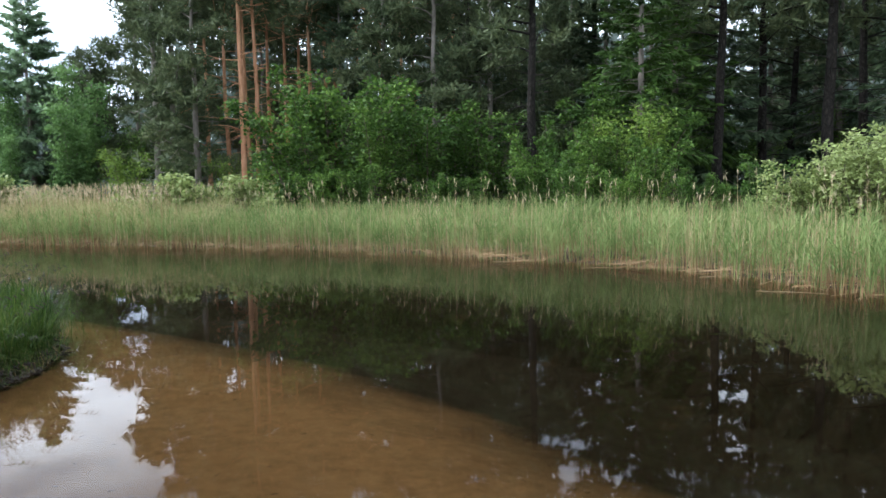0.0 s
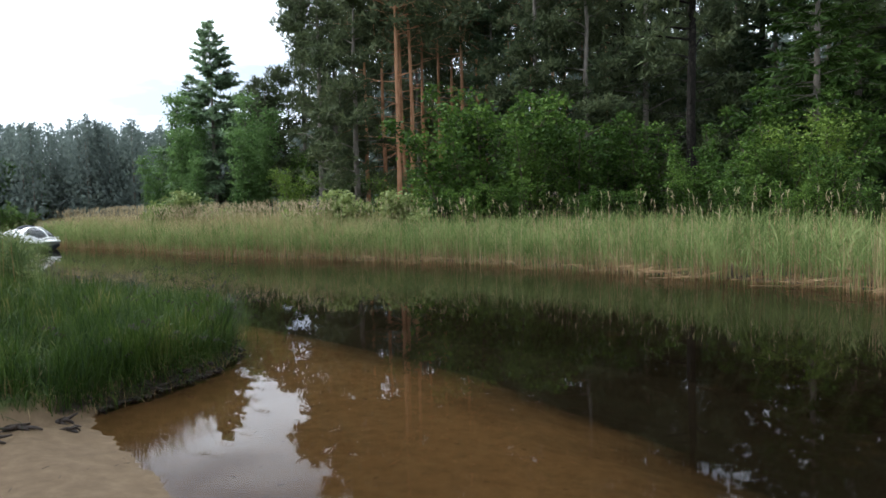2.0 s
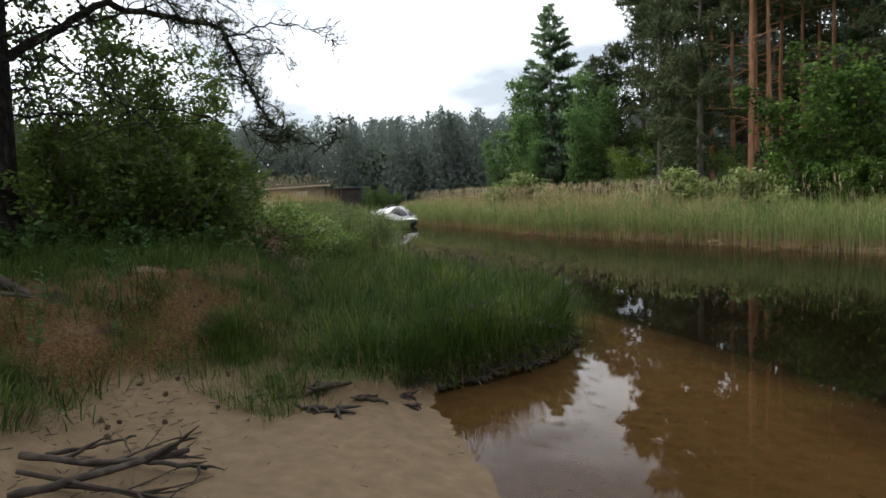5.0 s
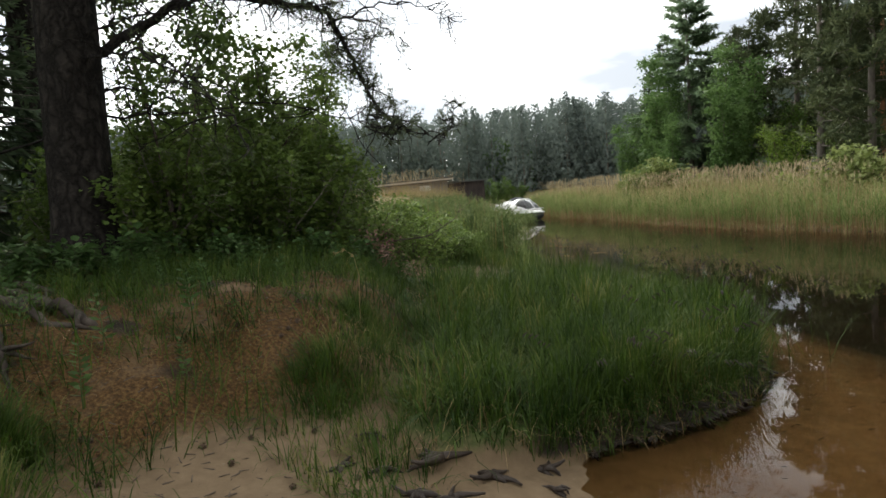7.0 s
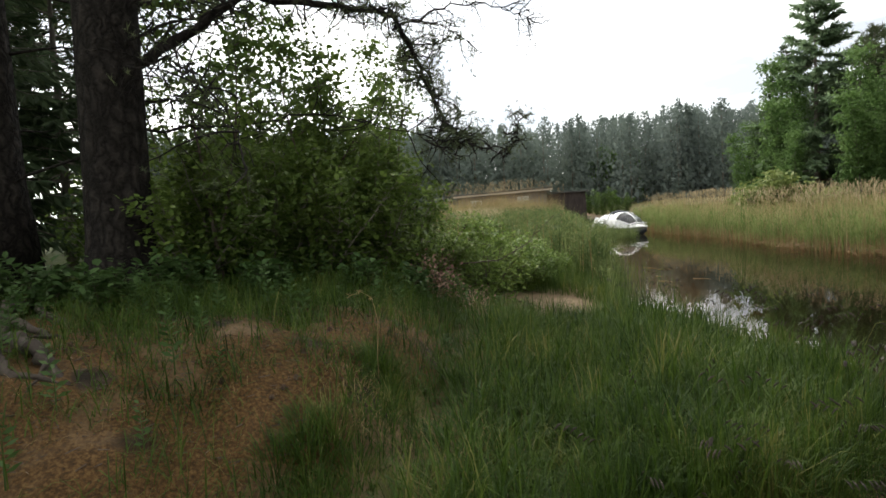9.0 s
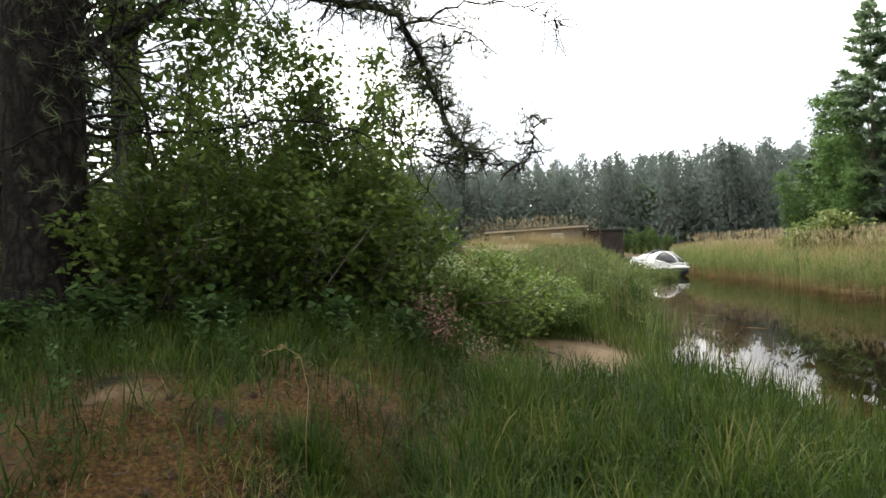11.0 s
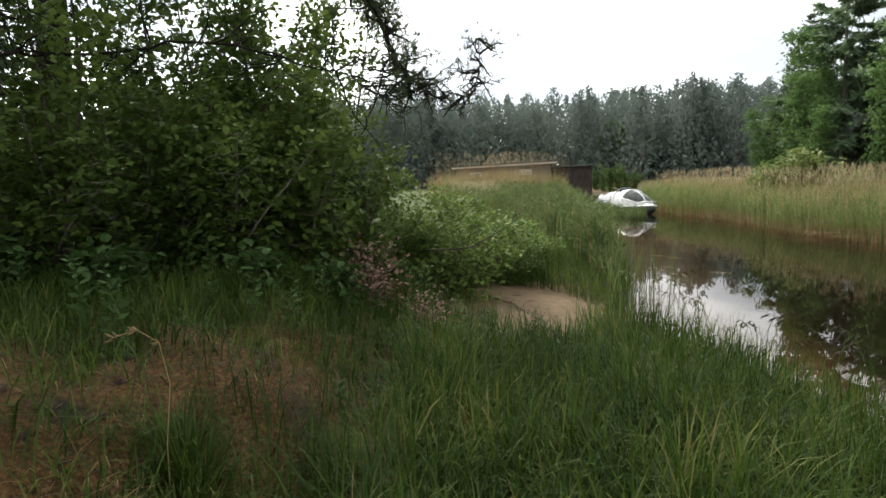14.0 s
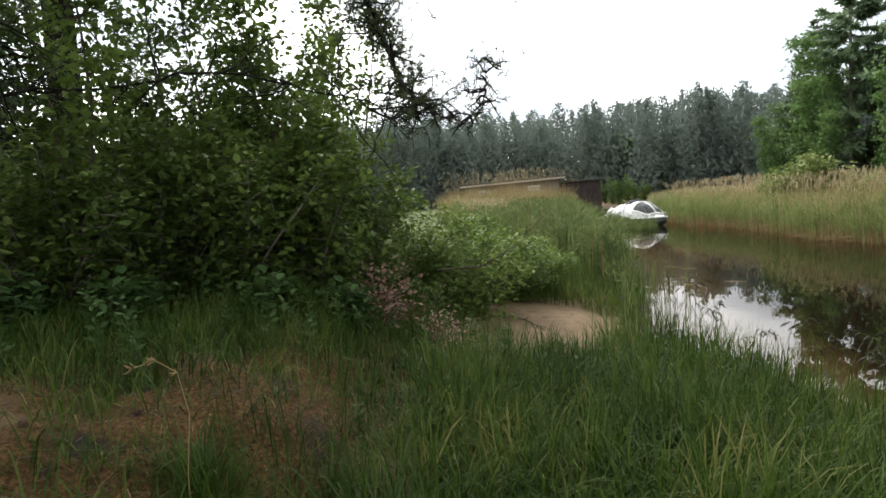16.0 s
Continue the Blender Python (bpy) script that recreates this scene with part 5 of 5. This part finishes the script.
def tall_stem():
    """The one pale flowering grass stem on the bare mound."""
    r = np.random.default_rng(431)
    x, y = -6.95, 5.2
    z = float(height(x, y))
    g, h = Geo(), Geo()
    line = np.array([(x, y, z - 0.02), (x + 0.01, y, z + 0.25), (x - 0.01, y + 0.03, z + 0.5), (x - 0.03, y + 0.0, z + 0.68), (x - 0.05, y - 0.08, z + 0.74), (x - 0.06, y - 0.16, z + 0.72)])
    tube(g, line, np.linspace(0.003, 0.0015, 6), 5)
    leaves(h, np.repeat(line[3:], 12, 0) + r.normal(size=(36, 3)) * 0.006, r.normal(size=(36, 3)) * 0.4 + np.array([0, -0.8, 0.1]), 0.04, 0.006, r)
    top = tagged(new("meadow_grass"), "single tall pale grass stalk with nodding seed head", "grass")
    part("stalk", g, M_DEADGRASS, top)
    tagged(part("seed_head", h, M_DEADGRASS, top), kind="stuff")


tall_stem()


def tussock(x, y, count, length, wide, label):
    a, d = rg.uniform(0, 2 * math.pi, count), wide * np.sqrt(rg.uniform(0, 1, count))
    px, py = x + d * np.cos(a), y + d * np.sin(a)
    p = np.column_stack([px, py, height(px, py) - 0.02])
    g = Geo()
    blades(g, p, length * rg.uniform(0.5, 1.1, count), rg.uniform(0.004, 0.008, count), 0.1 + 0.5 * d / wide * rg.uniform(0.4, 1.2, count), rg, 0.6, a + rg.normal(0, 0.5, count))
    return tagged(new("grass_tussock", g.mesh("grass_tussock", M_GRASS)), label, "grass tussock", "tussocks on the sand", "stuff")


tussock(-6.15, 2.2, 900, 0.36, 0.24, "thick green grass tussock at the sand's edge")
tussock(-5.45, 2.1, 500, 0.25, 0.25, "small grass tussock beside the driftwood")
for k, (x, y, z) in enumerate(scatter(rg, 16, (-7.2, 3.9, -5.2, 6.2), lambda x, y, u: (inland(TURF, x, y) < 0.1) & (inland(TURF, x, y) > -0.9))):
    tussock(x, y, 130 + 30 * (k % 4), 0.2 + 0.04 * (k % 5), 0.10 + 0.02 * (k % 4), "small grass tussock growing in the needle litter")
tussock(-5.2, 4.15, 160, 0.24, 0.2, "sparse grass tussock beside the sand")


# ---- driftwood, roots, litter ----
def stick(name, line, r0, r1, material, label, category, group, forks=2, seed=0):
    r = np.random.default_rng(seed + 500)
    g = Geo()
    line = np.asarray(line, float)
    k = np.linspace(0, len(line) - 1, 5 * len(line))
    i = np.minimum(k.astype(int), len(line) - 2)
    f = (k - i)[:, None]
    fine = line[i] * (1 - f) + line[i + 1] * f + r.normal(size=(len(k), 3)) * r0 * 0.18
    tube(g, fine, np.linspace(r0, r1, len(fine)) * (1 + 0.12 * r.normal(size=len(fine))), 7)
    for b in range(forks):
        p = fine[int(len(fine) * r.uniform(0.3, 0.9))]
        d = unit(fine[-1] - fine[0])
        tw = wander(r, p, d + r.normal(size=3) * np.array([0.6, 0.6, 0.12]) + np.array([0, 0, 0.12]), np.linalg.norm(fine[-1] - fine[0]) * r.uniform(0.15, 0.35), 4, 0.12)
        tube(g, tw, np.linspace(r1 * 1.3, 0.003, 5), 5)
    return tagged(new(name, g.mesh(name, material, True)), label, category, group)


def on_ground(pts, lift):
    return [(x, y, float(height(x, y)) + l) for (x, y), l in zip(pts, lift)]


DRIFT = [([(-5.25, 2.3), (-4.9, 2.55), (-4.6, 2.95)], (0.06, 0.10, 0.12), 0.028, 0.016), ([(-4.85, 2.1), (-4.7, 2.55), (-4.62, 2.98)], (0.05, 0.12, 0.15), 0.034, 0.02),
         ([(-5.3, 2.45), (-5.25, 2.7), (-5.2, 2.95)], (0.03, 0.06, 0.10), 0.02, 0.008), ([(-4.9, 2.35), (-4.4, 2.62), (-3.75, 2.95)], (0.03, 0.04, 0.03), 0.02, 0.006),
         ([(-5.0, 2.2), (-4.55, 2.5), (-4.15, 2.75)], (0.09, 0.07, 0.04), 0.018, 0.007), ([(-5.15, 2.6), (-4.85, 2.8), (-4.55, 3.05)], (0.02, 0.05, 0.03), 0.024, 0.012),
         ([(-4.7, 2.0), (-4.3, 2.45), (-4.0, 2.7)], (0.03, 0.03, 0.03), 0.022, 0.008), ([(-5.05, 2.75), (-5.15, 3.1), (-5.2, 3.4)], (0.02, 0.03, 0.015), 0.009, 0.004)]
for k, (pts, lift, r0, r1) in enumerate(DRIFT):
    stick("driftwood_branch", on_ground([(x + 0.42, y - 0.25) for x, y in pts], lift), r0 * 0.8, r1 * 0.85, M_ROOT, "bare grey driftwood branch piled on the sand", "branch", "driftwood pile", 4, k)

ROOTS = [([(-11.2, 3.2), (-10.4, 2.75), (-9.7, 2.7), (-9.1, 2.75), (-8.65, 2.8)], (0.1, 0.06, 0.07, 0.04, -0.04), 0.07, 0.025), ([(-9.9, 2.7), (-9.3, 2.9), (-8.6, 3.2)], (0.05, 0.06, -0.02), 0.055, 0.02),
         ([(-11.4, 2.9), (-10.4, 2.3), (-9.4, 2.2), (-8.6, 2.3), (-8.0, 2.25)], (0.08, 0.06, 0.12, 0.10, -0.02), 0.06, 0.025), ([(-10.6, 2.0), (-9.6, 1.9), (-8.8, 2.05), (-8.2, 2.0)], (0.05, 0.09, 0.06, -0.03), 0.05, 0.02),
         ([(-10.1, 2.3), (-9.3, 2.5), (-8.8, 2.55)], (0.05, 0.08, 0.0), 0.04, 0.015), ([(-10.8, 3.0), (-9.9, 3.05), (-9.4, 3.3)], (0.05, 0.05, -0.01), 0.045, 0.02),
         ([(-9.2, 2.45), (-8.3, 2.62), (-7.9, 2.72), (-7.35, 2.82)], (0.06, 0.09, 0.08, -0.03), 0.06, 0.028), ([(-8.7, 2.8), (-7.9, 2.95), (-7.3, 3.12)], (0.04, 0.09, -0.03), 0.065, 0.03),
         ([(-8.4, 2.1), (-7.5, 2.2), (-6.65, 2.33)], (0.05, 0.11, -0.02), 0.06, 0.026), ([(-8.2, 2.3), (-7.4, 2.45), (-6.9, 2.42)], (0.05, 0.07, -0.02), 0.045, 0.02),
         ([(-11.16, 2.19), (-8.28, 2.28), (-6.62, 2.33)], (0.05, 0.06, -0.02), 0.05, 0.02)]
for k, (pts, lift, r0, r1) in enumerate(ROOTS):
    stick("pine_root", on_ground(pts, lift), r0, r1, M_ROOT, "exposed grey pine root on the eroded slope", "root", "exposed pine roots", 2, 20 + k)

MUCK = [(-5.25, 3.9, 0.09), (-5.05, 4.05, 0.1), (-4.62, 4.0, 0.13), (-4.45, 4.1, 0.12), (-4.55, 4.5, 0.13), (-4.25, 4.72, 0.08), (-5.5, 4.3, 0.08), (-4.75, 4.3, 0.15), (-4.5, 4.9, 0.12)]
rim = scatter(rg, 60, (-5.4, 3.9, -3.9, 8.6), lambda x, y, u: (turf(x, y) > 0.3) & (inland(NEAR, x, y) > -0.05) & (inland(NEAR, x, y) < 0.06))
MUCK += [(x, y, 0.06 + 0.07 * ((k * 7) % 5) / 5) for k, (x, y, z) in enumerate(rim)]
for k, (x, y, sz) in enumerate(MUCK):
    r = np.random.default_rng(540 + k)
    g = Geo()
    z = float(height(x, y))
    for b in range(9):
        a = r.uniform(0, 2 * math.pi)
        ln = sz * r.uniform(0.7, 1.7)
        tube(g, wander(r, (x, y, z + 0.02), (math.cos(a), math.sin(a), 0.1), ln, 4, 0.25, 0.5), np.linspace(sz * 0.2, sz * 0.06, 5), 6)
    tagged(new("peat_clump", g.mesh("peat_clump", M_MUCK, True)), "black wet peat and root clump on the bank", "peat clump", "peat clumps", "stuff")


def cone(name):
    """A pine cone: scales spiralling round an oval core."""
    g = Geo()
    zz = np.linspace(-0.022, 0.024, 6)
    tube(g, np.stack([zz, zz * 0, zz * 0], 1), 0.013 * np.sqrt(np.clip(1 - (zz / 0.026) ** 2, 0.05, 1)), 7)
    k = np.arange(40)
    a, x = k * 2.4, -0.02 + 0.042 * k / 40
    rad = 0.013 * np.sqrt(np.clip(1 - (x / 0.027) ** 2, 0.05, 1))
    p = np.stack([x, rad * np.cos(a), rad * np.sin(a)], 1)
    leaves(g, p, np.stack([x * 0 + 0.7, np.cos(a), np.sin(a)], 1), 0.011, 0.01, np.random.default_rng(9))
    return new(name, g.mesh(name, M_CONE))


pine_cone = cone("pine_cone")
for k, (x, y, z) in enumerate(scatter(rg, 60, (-9.2, 2.2, -4.6, 6.0), lambda x, y, u: (inland(NEAR, x, y) > 0.9) & (turf(x, y) < 0.1))):
    tagged(copy_thing(pine_cone, pose(x, y, z + 0.012, k * 50, k * 31, k * 77)), "fallen brown pine cone on the needle litter", "pine cone", "fallen pine cones")
retire(pine_cone)


def crumbs(name, count, box, keep, size, material, label):
    g = Geo()
    p = scatter(rg, count, box, keep)
    for x, y, z in p:
        s = size * rg.uniform(0.4, 1.4)
        a = rg.uniform(0, 2 * math.pi)
        tube(g, [(x, y, z + 0.004), (x + math.cos(a) * s, y + math.sin(a) * s, z + rg.uniform(0.002, 0.02))], [s * 0.06, s * 0.03], 4)
    tagged(new(name, g.mesh(name, material)), label, "litter", kind="stuff")


crumbs("twig_litter", 1500, (-9.5, 1.8, -4.0, 6.2), lambda x, y, u: (inland(NEAR, x, y) > 1.2) & (u < 0.1 + 0.9 * smooth(1.3, 2.4, inland(NEAR, x, y))), 0.06, M_TWIG, "fallen twigs and bark bits on the slope")
crumbs("chip_litter", 220, (-9.5, 1.8, -4.4, 6.2), lambda x, y, u: (inland(NEAR, x, y) > 1.2), 0.018, M_PALECHIP, "pale bark chips and dry leaves on the slope")
crumbs("sand_debris", 40, (-6.2, 2.4, -3.2, 5.4), lambda x, y, u: (inland(NEAR, x, y) > 0.1) & (inland(NEAR, x, y) < 1.9), 0.035, M_MUCK, "dark bits of root and leaf on the sand")
crumbs("sand_debris", 60, (-12.6, 9.3, -9.9, 11.4), lambda x, y, u: (inland(NEAR, x, y) > 0.05) & (u < 0.7), 0.07, M_TWIG, "dark twigs washed onto the sand spit")
crumbs("bed_debris", 260, (-4, 3, 4, 9), lambda x, y, u: (inland(NEAR, x, y) < -0.3) & (inland(DEEP, x, y) < 0.3), 0.035, M_MUCK, "dark leaf bits on the sandy bed under water")
spit_stick = [(-11.9, 10.35), (-11.5, 10.35), (-11.0, 10.25)]
stick("fallen_stick", on_ground(spit_stick, (0.03, 0.04, 0.02)), 0.012, 0.005, M_TWIG, "thin dark stick lying on the sand spit", "stick", "", 2, 77)
stick("fallen_stick", [(-11.9, 9.2, 1.0), (-11.3, 9.55, 1.05), (-10.9, 9.9, 1.35), (-10.85, 10.0, 1.6)], 0.012, 0.004, M_TWIG, "bare bent branch sticking out of the shrubs", "stick", "", 3, 78)


# ---- boat ----
def boat():
    L, B = 3.9, 1.55
    top = tagged(new("motor_boat"), "white fibreglass motor boat with dark windscreen moored in the reeds", "boat")
    st = np.linspace(0, 1, 15)
    half = B / 2 * np.clip(1 - np.clip((st - 0.45) / 0.55, 0, 1) ** 2.2, 0.015, 1) * (0.92 + 0.08 * np.minimum(st / 0.3, 1))
    sheer = 0.36 + 0.14 * st ** 2
    keel = -0.16 + 0.42 * np.clip((st - 0.62) / 0.38, 0, 1) ** 2
    xs = -L / 2 + L * st + 0.0

    def sheet(geo, rows):
        a, b = rows.shape[:2]
        i, j = np.meshgrid(np.arange(a - 1), np.arange(b - 1), indexing="ij")
        geo.add(rows.reshape(-1, 3), np.stack([i * b + j, i * b + j + 1, (i + 1) * b + j + 1, (i + 1) * b + j], -1).reshape(-1, 4))

    low, high, deck, screen, frame_, rail, rub = (Geo() for _ in range(7))
    lp = np.array([np.stack([xs, -half * w, keel + (sheer - keel) * f], 1) for f, w in ((0.0, 0.0), (0.25, 0.72), (0.5, 0.92))])
    sheet(low, lp)
    sheet(low, lp * np.array([1, -1, 1]))
    hp = np.array([np.stack([xs, -half * w, keel + (sheer - keel) * f], 1) for f, w in ((0.5, 0.92), (0.75, 0.97), (1.0, 1.0))])
    sheet(high, hp)
    sheet(high, hp * np.array([1, -1, 1]))
    tr = np.array([[hp[0, 0], hp[2, 0]], [hp[0, 0] * np.array([1, -1, 1]), hp[2, 0] * np.array([1, -1, 1])]])
    sheet(high, tr)
    k = st > 0.4
    crown_ = 0.12 * np.sin(math.pi * np.clip((st[k] - 0.4) / 0.62, 0, 1)) + 0.08 * (1 - (st[k] - 0.4) / 0.6)
    dk = np.array([np.stack([xs[k], half[k] * w, sheer[k] + crown_ * (1 - w * w)], 1) for w in np.linspace(-1, 1, 9)])
    sheet(deck, dk)
    for s in (-1, 1):
        side = np.array([np.stack([xs[~k], s * half[~k] * w, sheer[~k] + (0.03 if w > 0.8 else 0.0) * (w < 1)], 1) for w in (1.0, 0.88, 0.76)])
        sheet(deck, side)
    floor_ = np.array([np.stack([xs[st < 0.45], half[st < 0.45] * w, sheer[st < 0.45] * 0 + 0.12], 1) for w in (-0.8, 0.8)])
    sheet(deck, floor_)
    # rounded cabin: white shell behind, wrap-round screen ahead
    th = np.linspace(0, math.pi, 15)

    def ring(x, out=1.0):
        w = 0.68 * max(1 - abs((x - 0.05) / 1.45) ** 2.6, 0.02) ** 0.5 * out
        h = 0.80 * max(1 - abs((x + 0.15) / 1.42) ** 2.2, 0.02) ** 0.5 * out
        return np.stack([th * 0 + x, w * np.sign(np.cos(th)) * np.abs(np.cos(th)) ** 0.75, 0.38 + h * np.sin(th) ** 0.8], 1)

    shell = Geo()
    sheet(shell, np.array([ring(x) for x in np.linspace(-1.25, 0.28, 9)]))
    front = np.array([ring(x) for x in np.linspace(0.30, 1.2, 7)])
    sheet(screen, front[:, 2:13])
    sheet(shell, front[:, 0:3])
    sheet(shell, front[:, 12:15])
    for x in (-0.45, 0.29, 1.2):
        tube(frame_, ring(x, 1.01), np.full(15, 0.045), 6)
    for i in (2, 7, 12):
        tube(frame_, front[:, i], np.full(7, 0.035), 6)
    for sy in (-0.32, 0.32):
        g = bmesh.new()
        bmesh.ops.create_cube(g, size=1.0, matrix=pose(-0.85, sy, 0.42) @ Matrix.Diagonal((0.45, 0.42, 0.16, 1)))
        bmesh.ops.create_cube(g, size=1.0, matrix=pose(-1.0, sy, 0.58, 0, -8, 0) @ Matrix.Diagonal((0.1, 0.36, 0.34, 1)))
        bmesh.ops.bevel(g, geom=g.edges[:], offset=0.04, segments=2, affect="EDGES")
        me = bpy.data.meshes.new("seat")
        g.to_mesh(me)
        g.free()
        me.materials.append(M_CANVAS)
        so = new("seat", me)
        so.parent = top
        tagged(so, "dark padded seat")
    g = bmesh.new()
    bmesh.ops.create_cube(g, size=1.0, matrix=pose(-2.1, 0, 0.62, 0, 6, 0) @ Matrix.Diagonal((0.42, 0.32, 0.38, 1)))
    bmesh.ops.create_cube(g, size=1.0, matrix=pose(-2.14, 0, 0.16) @ Matrix.Diagonal((0.2, 0.12, 0.8, 1)))
    bmesh.ops.bevel(g, geom=g.edges[:], offset=0.05, segments=2, affect="EDGES")
    me = bpy.data.meshes.new("outboard_motor")
    g.to_mesh(me)
    g.free()
    me.materials.append(M_HULLDARK)
    mo = new("outboard_motor", me)
    mo.parent = top
    tagged(mo, "black outboard motor")
    kk = st > 0.6
    for s in (-1, 1):
        line = np.stack([xs[kk], s * half[kk] * 0.85, sheer[kk] + 0.2], 1)
        tube(rail, line, np.full(len(line), 0.014), 6)
        for q in line[::2]:
            tube(rail, [q, q - np.array([0, 0, 0.2])], [0.01, 0.01], 5)
        edge = np.stack([xs, s * (half + 0.012), sheer], 1)
        tube(rub, edge, np.full(len(edge), 0.045), 6)
    canopy = Geo()
    yy = np.linspace(-0.46, 0.46, 7)
    roll_ = np.array([np.stack([yy * 0 - 0.3 + 0.2 * math.cos(b), yy, 1.2 - 0.10 * (yy / 0.46) ** 2 + 0.07 * math.sin(b)], 1) for b in np.linspace(0, 2 * math.pi, 9)])
    sheet(canopy, roll_)
    # crumpled cover thrown over the stern
    tarp, rt = Geo(), np.random.default_rng(57)
    ty = np.linspace(-1, 1, 15)
    rows = []
    for x in np.linspace(-1.98, -0.75, 13):
        arch = 0.42 + (0.42 + 0.16 * (x + 1.98)) * (1 - np.abs(ty) ** 2.6)
        fold = 0.07 * np.sin(9 * ty + 7 * x) + 0.05 * np.sin(17 * ty - 11 * x) + rt.normal(0, 0.025, 15)
        rows.append(np.stack([ty * 0 + x + rt.normal(0, 0.02, 15), ty * 0.78, arch + fold * (1 - 0.6 * np.abs(ty))], 1))
    sheet(tarp, np.array(rows))
    part("cover", tarp, M_TARP, top, "crumpled white cover over the stern")
    part("lower_hull", low, M_HULLDARK, top, "dark lower hull", True)
    part("hull", high, M_HULLSIDE, top, "hull side, coloured dark grey-green for its shade", True)
    part("deck", deck, M_HULL, top, smooth=True)
    part("cabin", shell, M_HULL, top, "rounded white cabin shell", True)
    part("windscreen", screen, M_SCREEN, top, "dark tinted windscreen", True)
    part("windscreen_frame", frame_, M_HULL, top, "white windscreen frame", True)
    part("folded_canopy", canopy, M_CANVAS, top, "folded dark canvas canopy", True)
    part("bow_rail", rail, M_RAIL, top, "metal bow rail", True)
    part("rub_rail", rub, M_HULL, top, "white gunwale moulding", True)
    top.matrix_world = pose(-27.6, 29.22, -0.07, 0, 1.0, -10)


boat()


# ---- boathouse ----
def boathouse():
    top = tagged(new("boathouse"), "low dark boathouse with weathered white roof edge behind the reeds", "boathouse")
    along, W, D, H = math.degrees(math.atan2(0.804, 0.594)), 6.4, 4.2, 2.2

    def box(name, size, at, material, rot=(0, 0, 0), label="", parent=top, bevel=0.01):
        g = bmesh.new()
        bmesh.ops.create_cube(g, size=1.0, matrix=pose(*at, *rot) @ Matrix.Diagonal((*size, 1)))
        bmesh.ops.bevel(g, geom=g.edges[:], offset=bevel, segments=1, affect="EDGES")
        me = bpy.data.meshes.new(name)
        g.to_mesh(me)
        g.free()
        me.materials.append(material)
        ob = new(name, me)
        ob.parent = parent
        return tagged(ob, label)

    wall = box("wall", (W - 0.3, 0.1, H), (0, 0.05, H / 2), M_SHEDFRONT, (0, 0, 0), "grey weathered board wall")
    for k in range(24):
        box("board", (0.23, 0.03, H), (-W / 2 + 0.35 + k * 0.25, -0.018, H / 2), M_SHEDFRONT, (0, 0, 0), "", wall, 0.006)
    box("wall", (0.1, D, H), (W / 2 - 0.2, D / 2 + 0.1, H / 2), M_SHEDWALL)
    box("wall", (0.1, D, H), (-W / 2 + 0.2, D / 2 + 0.1, H / 2), M_SHEDWALL)
    box("wall", (W - 0.3, 0.1, H), (0, D + 0.15, H / 2), M_SHEDWALL)
    box("roof", (W + 0.5, D + 0.9, 0.1), (0, D / 2, H + 0.12), M_ROOFFELT, (-2, 0, 0), "grey felt roof")
    box("fascia", (W + 0.5, 0.04, 0.15), (0, -0.38, H + 0.11), M_FASCIA, (0, 0, 0), "weathered white fascia board")
    for x in (-1.9, 1.4):
        win = box("window", (0.8, 0.05, 0.36), (x, -0.06, H - 0.42), M_HULL, (0, 0, 0), "white painted window frame")
        box("pane", (0.7, 0.02, 0.26), (x, -0.092, H - 0.42), M_SCREEN, (0, 0, 0), "dark pane", win, 0.002)
    annex = box("annex", (2.6, 3.0, H - 0.25), (W / 2 + 1.25, 1.9, (H - 0.25) / 2), M_SHEDWALL, (0, 0, 0), "dark lean-to")
    box("annex_roof", (2.9, 3.4, 0.08), (W / 2 + 1.3, 1.9, H - 0.2), M_ROOFFELT, (0, 2, 0), "dark felt roof", annex)
    x, y = -41.1, 31.7
    top.matrix_world = pose(x, y, float(height(x, y)) - 0.02, 0, -2.0, along)


boathouse()


# ---- afloat ----
def afloat():
    """Loose reed stalks lying on the water along the reed edges."""
    r = np.random.default_rng(601)
    spots = [(-13.6, 15.8), (-12.6, 15.9), (-14.6, 17.0), (-15.2, 17.1), (-13.0, 15.2), (4.9, 12.9), (5.6, 11.9), (3.0, 14.6), (6.1, 10.6), (1.2, 16.0), (-5.5, 19.9), (5.2, 11.2), (-2.0, 18.3)]
    for k, (x, y) in enumerate(spots):
        a, ln = r.uniform(-0.5, 0.9), r.uniform(0.15, 0.45) if x < -10 else r.uniform(0.4, 1.1)
        g = Geo()
        tube(g, [(x, y, 0.004), (x + ln * math.cos(a) / 2, y + ln * math.sin(a) / 2, 0.012), (x + ln * math.cos(a), y + ln * math.sin(a), 0.004)], [0.005, 0.005, 0.003], 5)
        tagged(new("reed_stalk", g.mesh("reed_stalk", M_DRYREED)), "loose straw-coloured reed stalk floating on the water", "reed stalk", "floating reed stalks")


afloat()
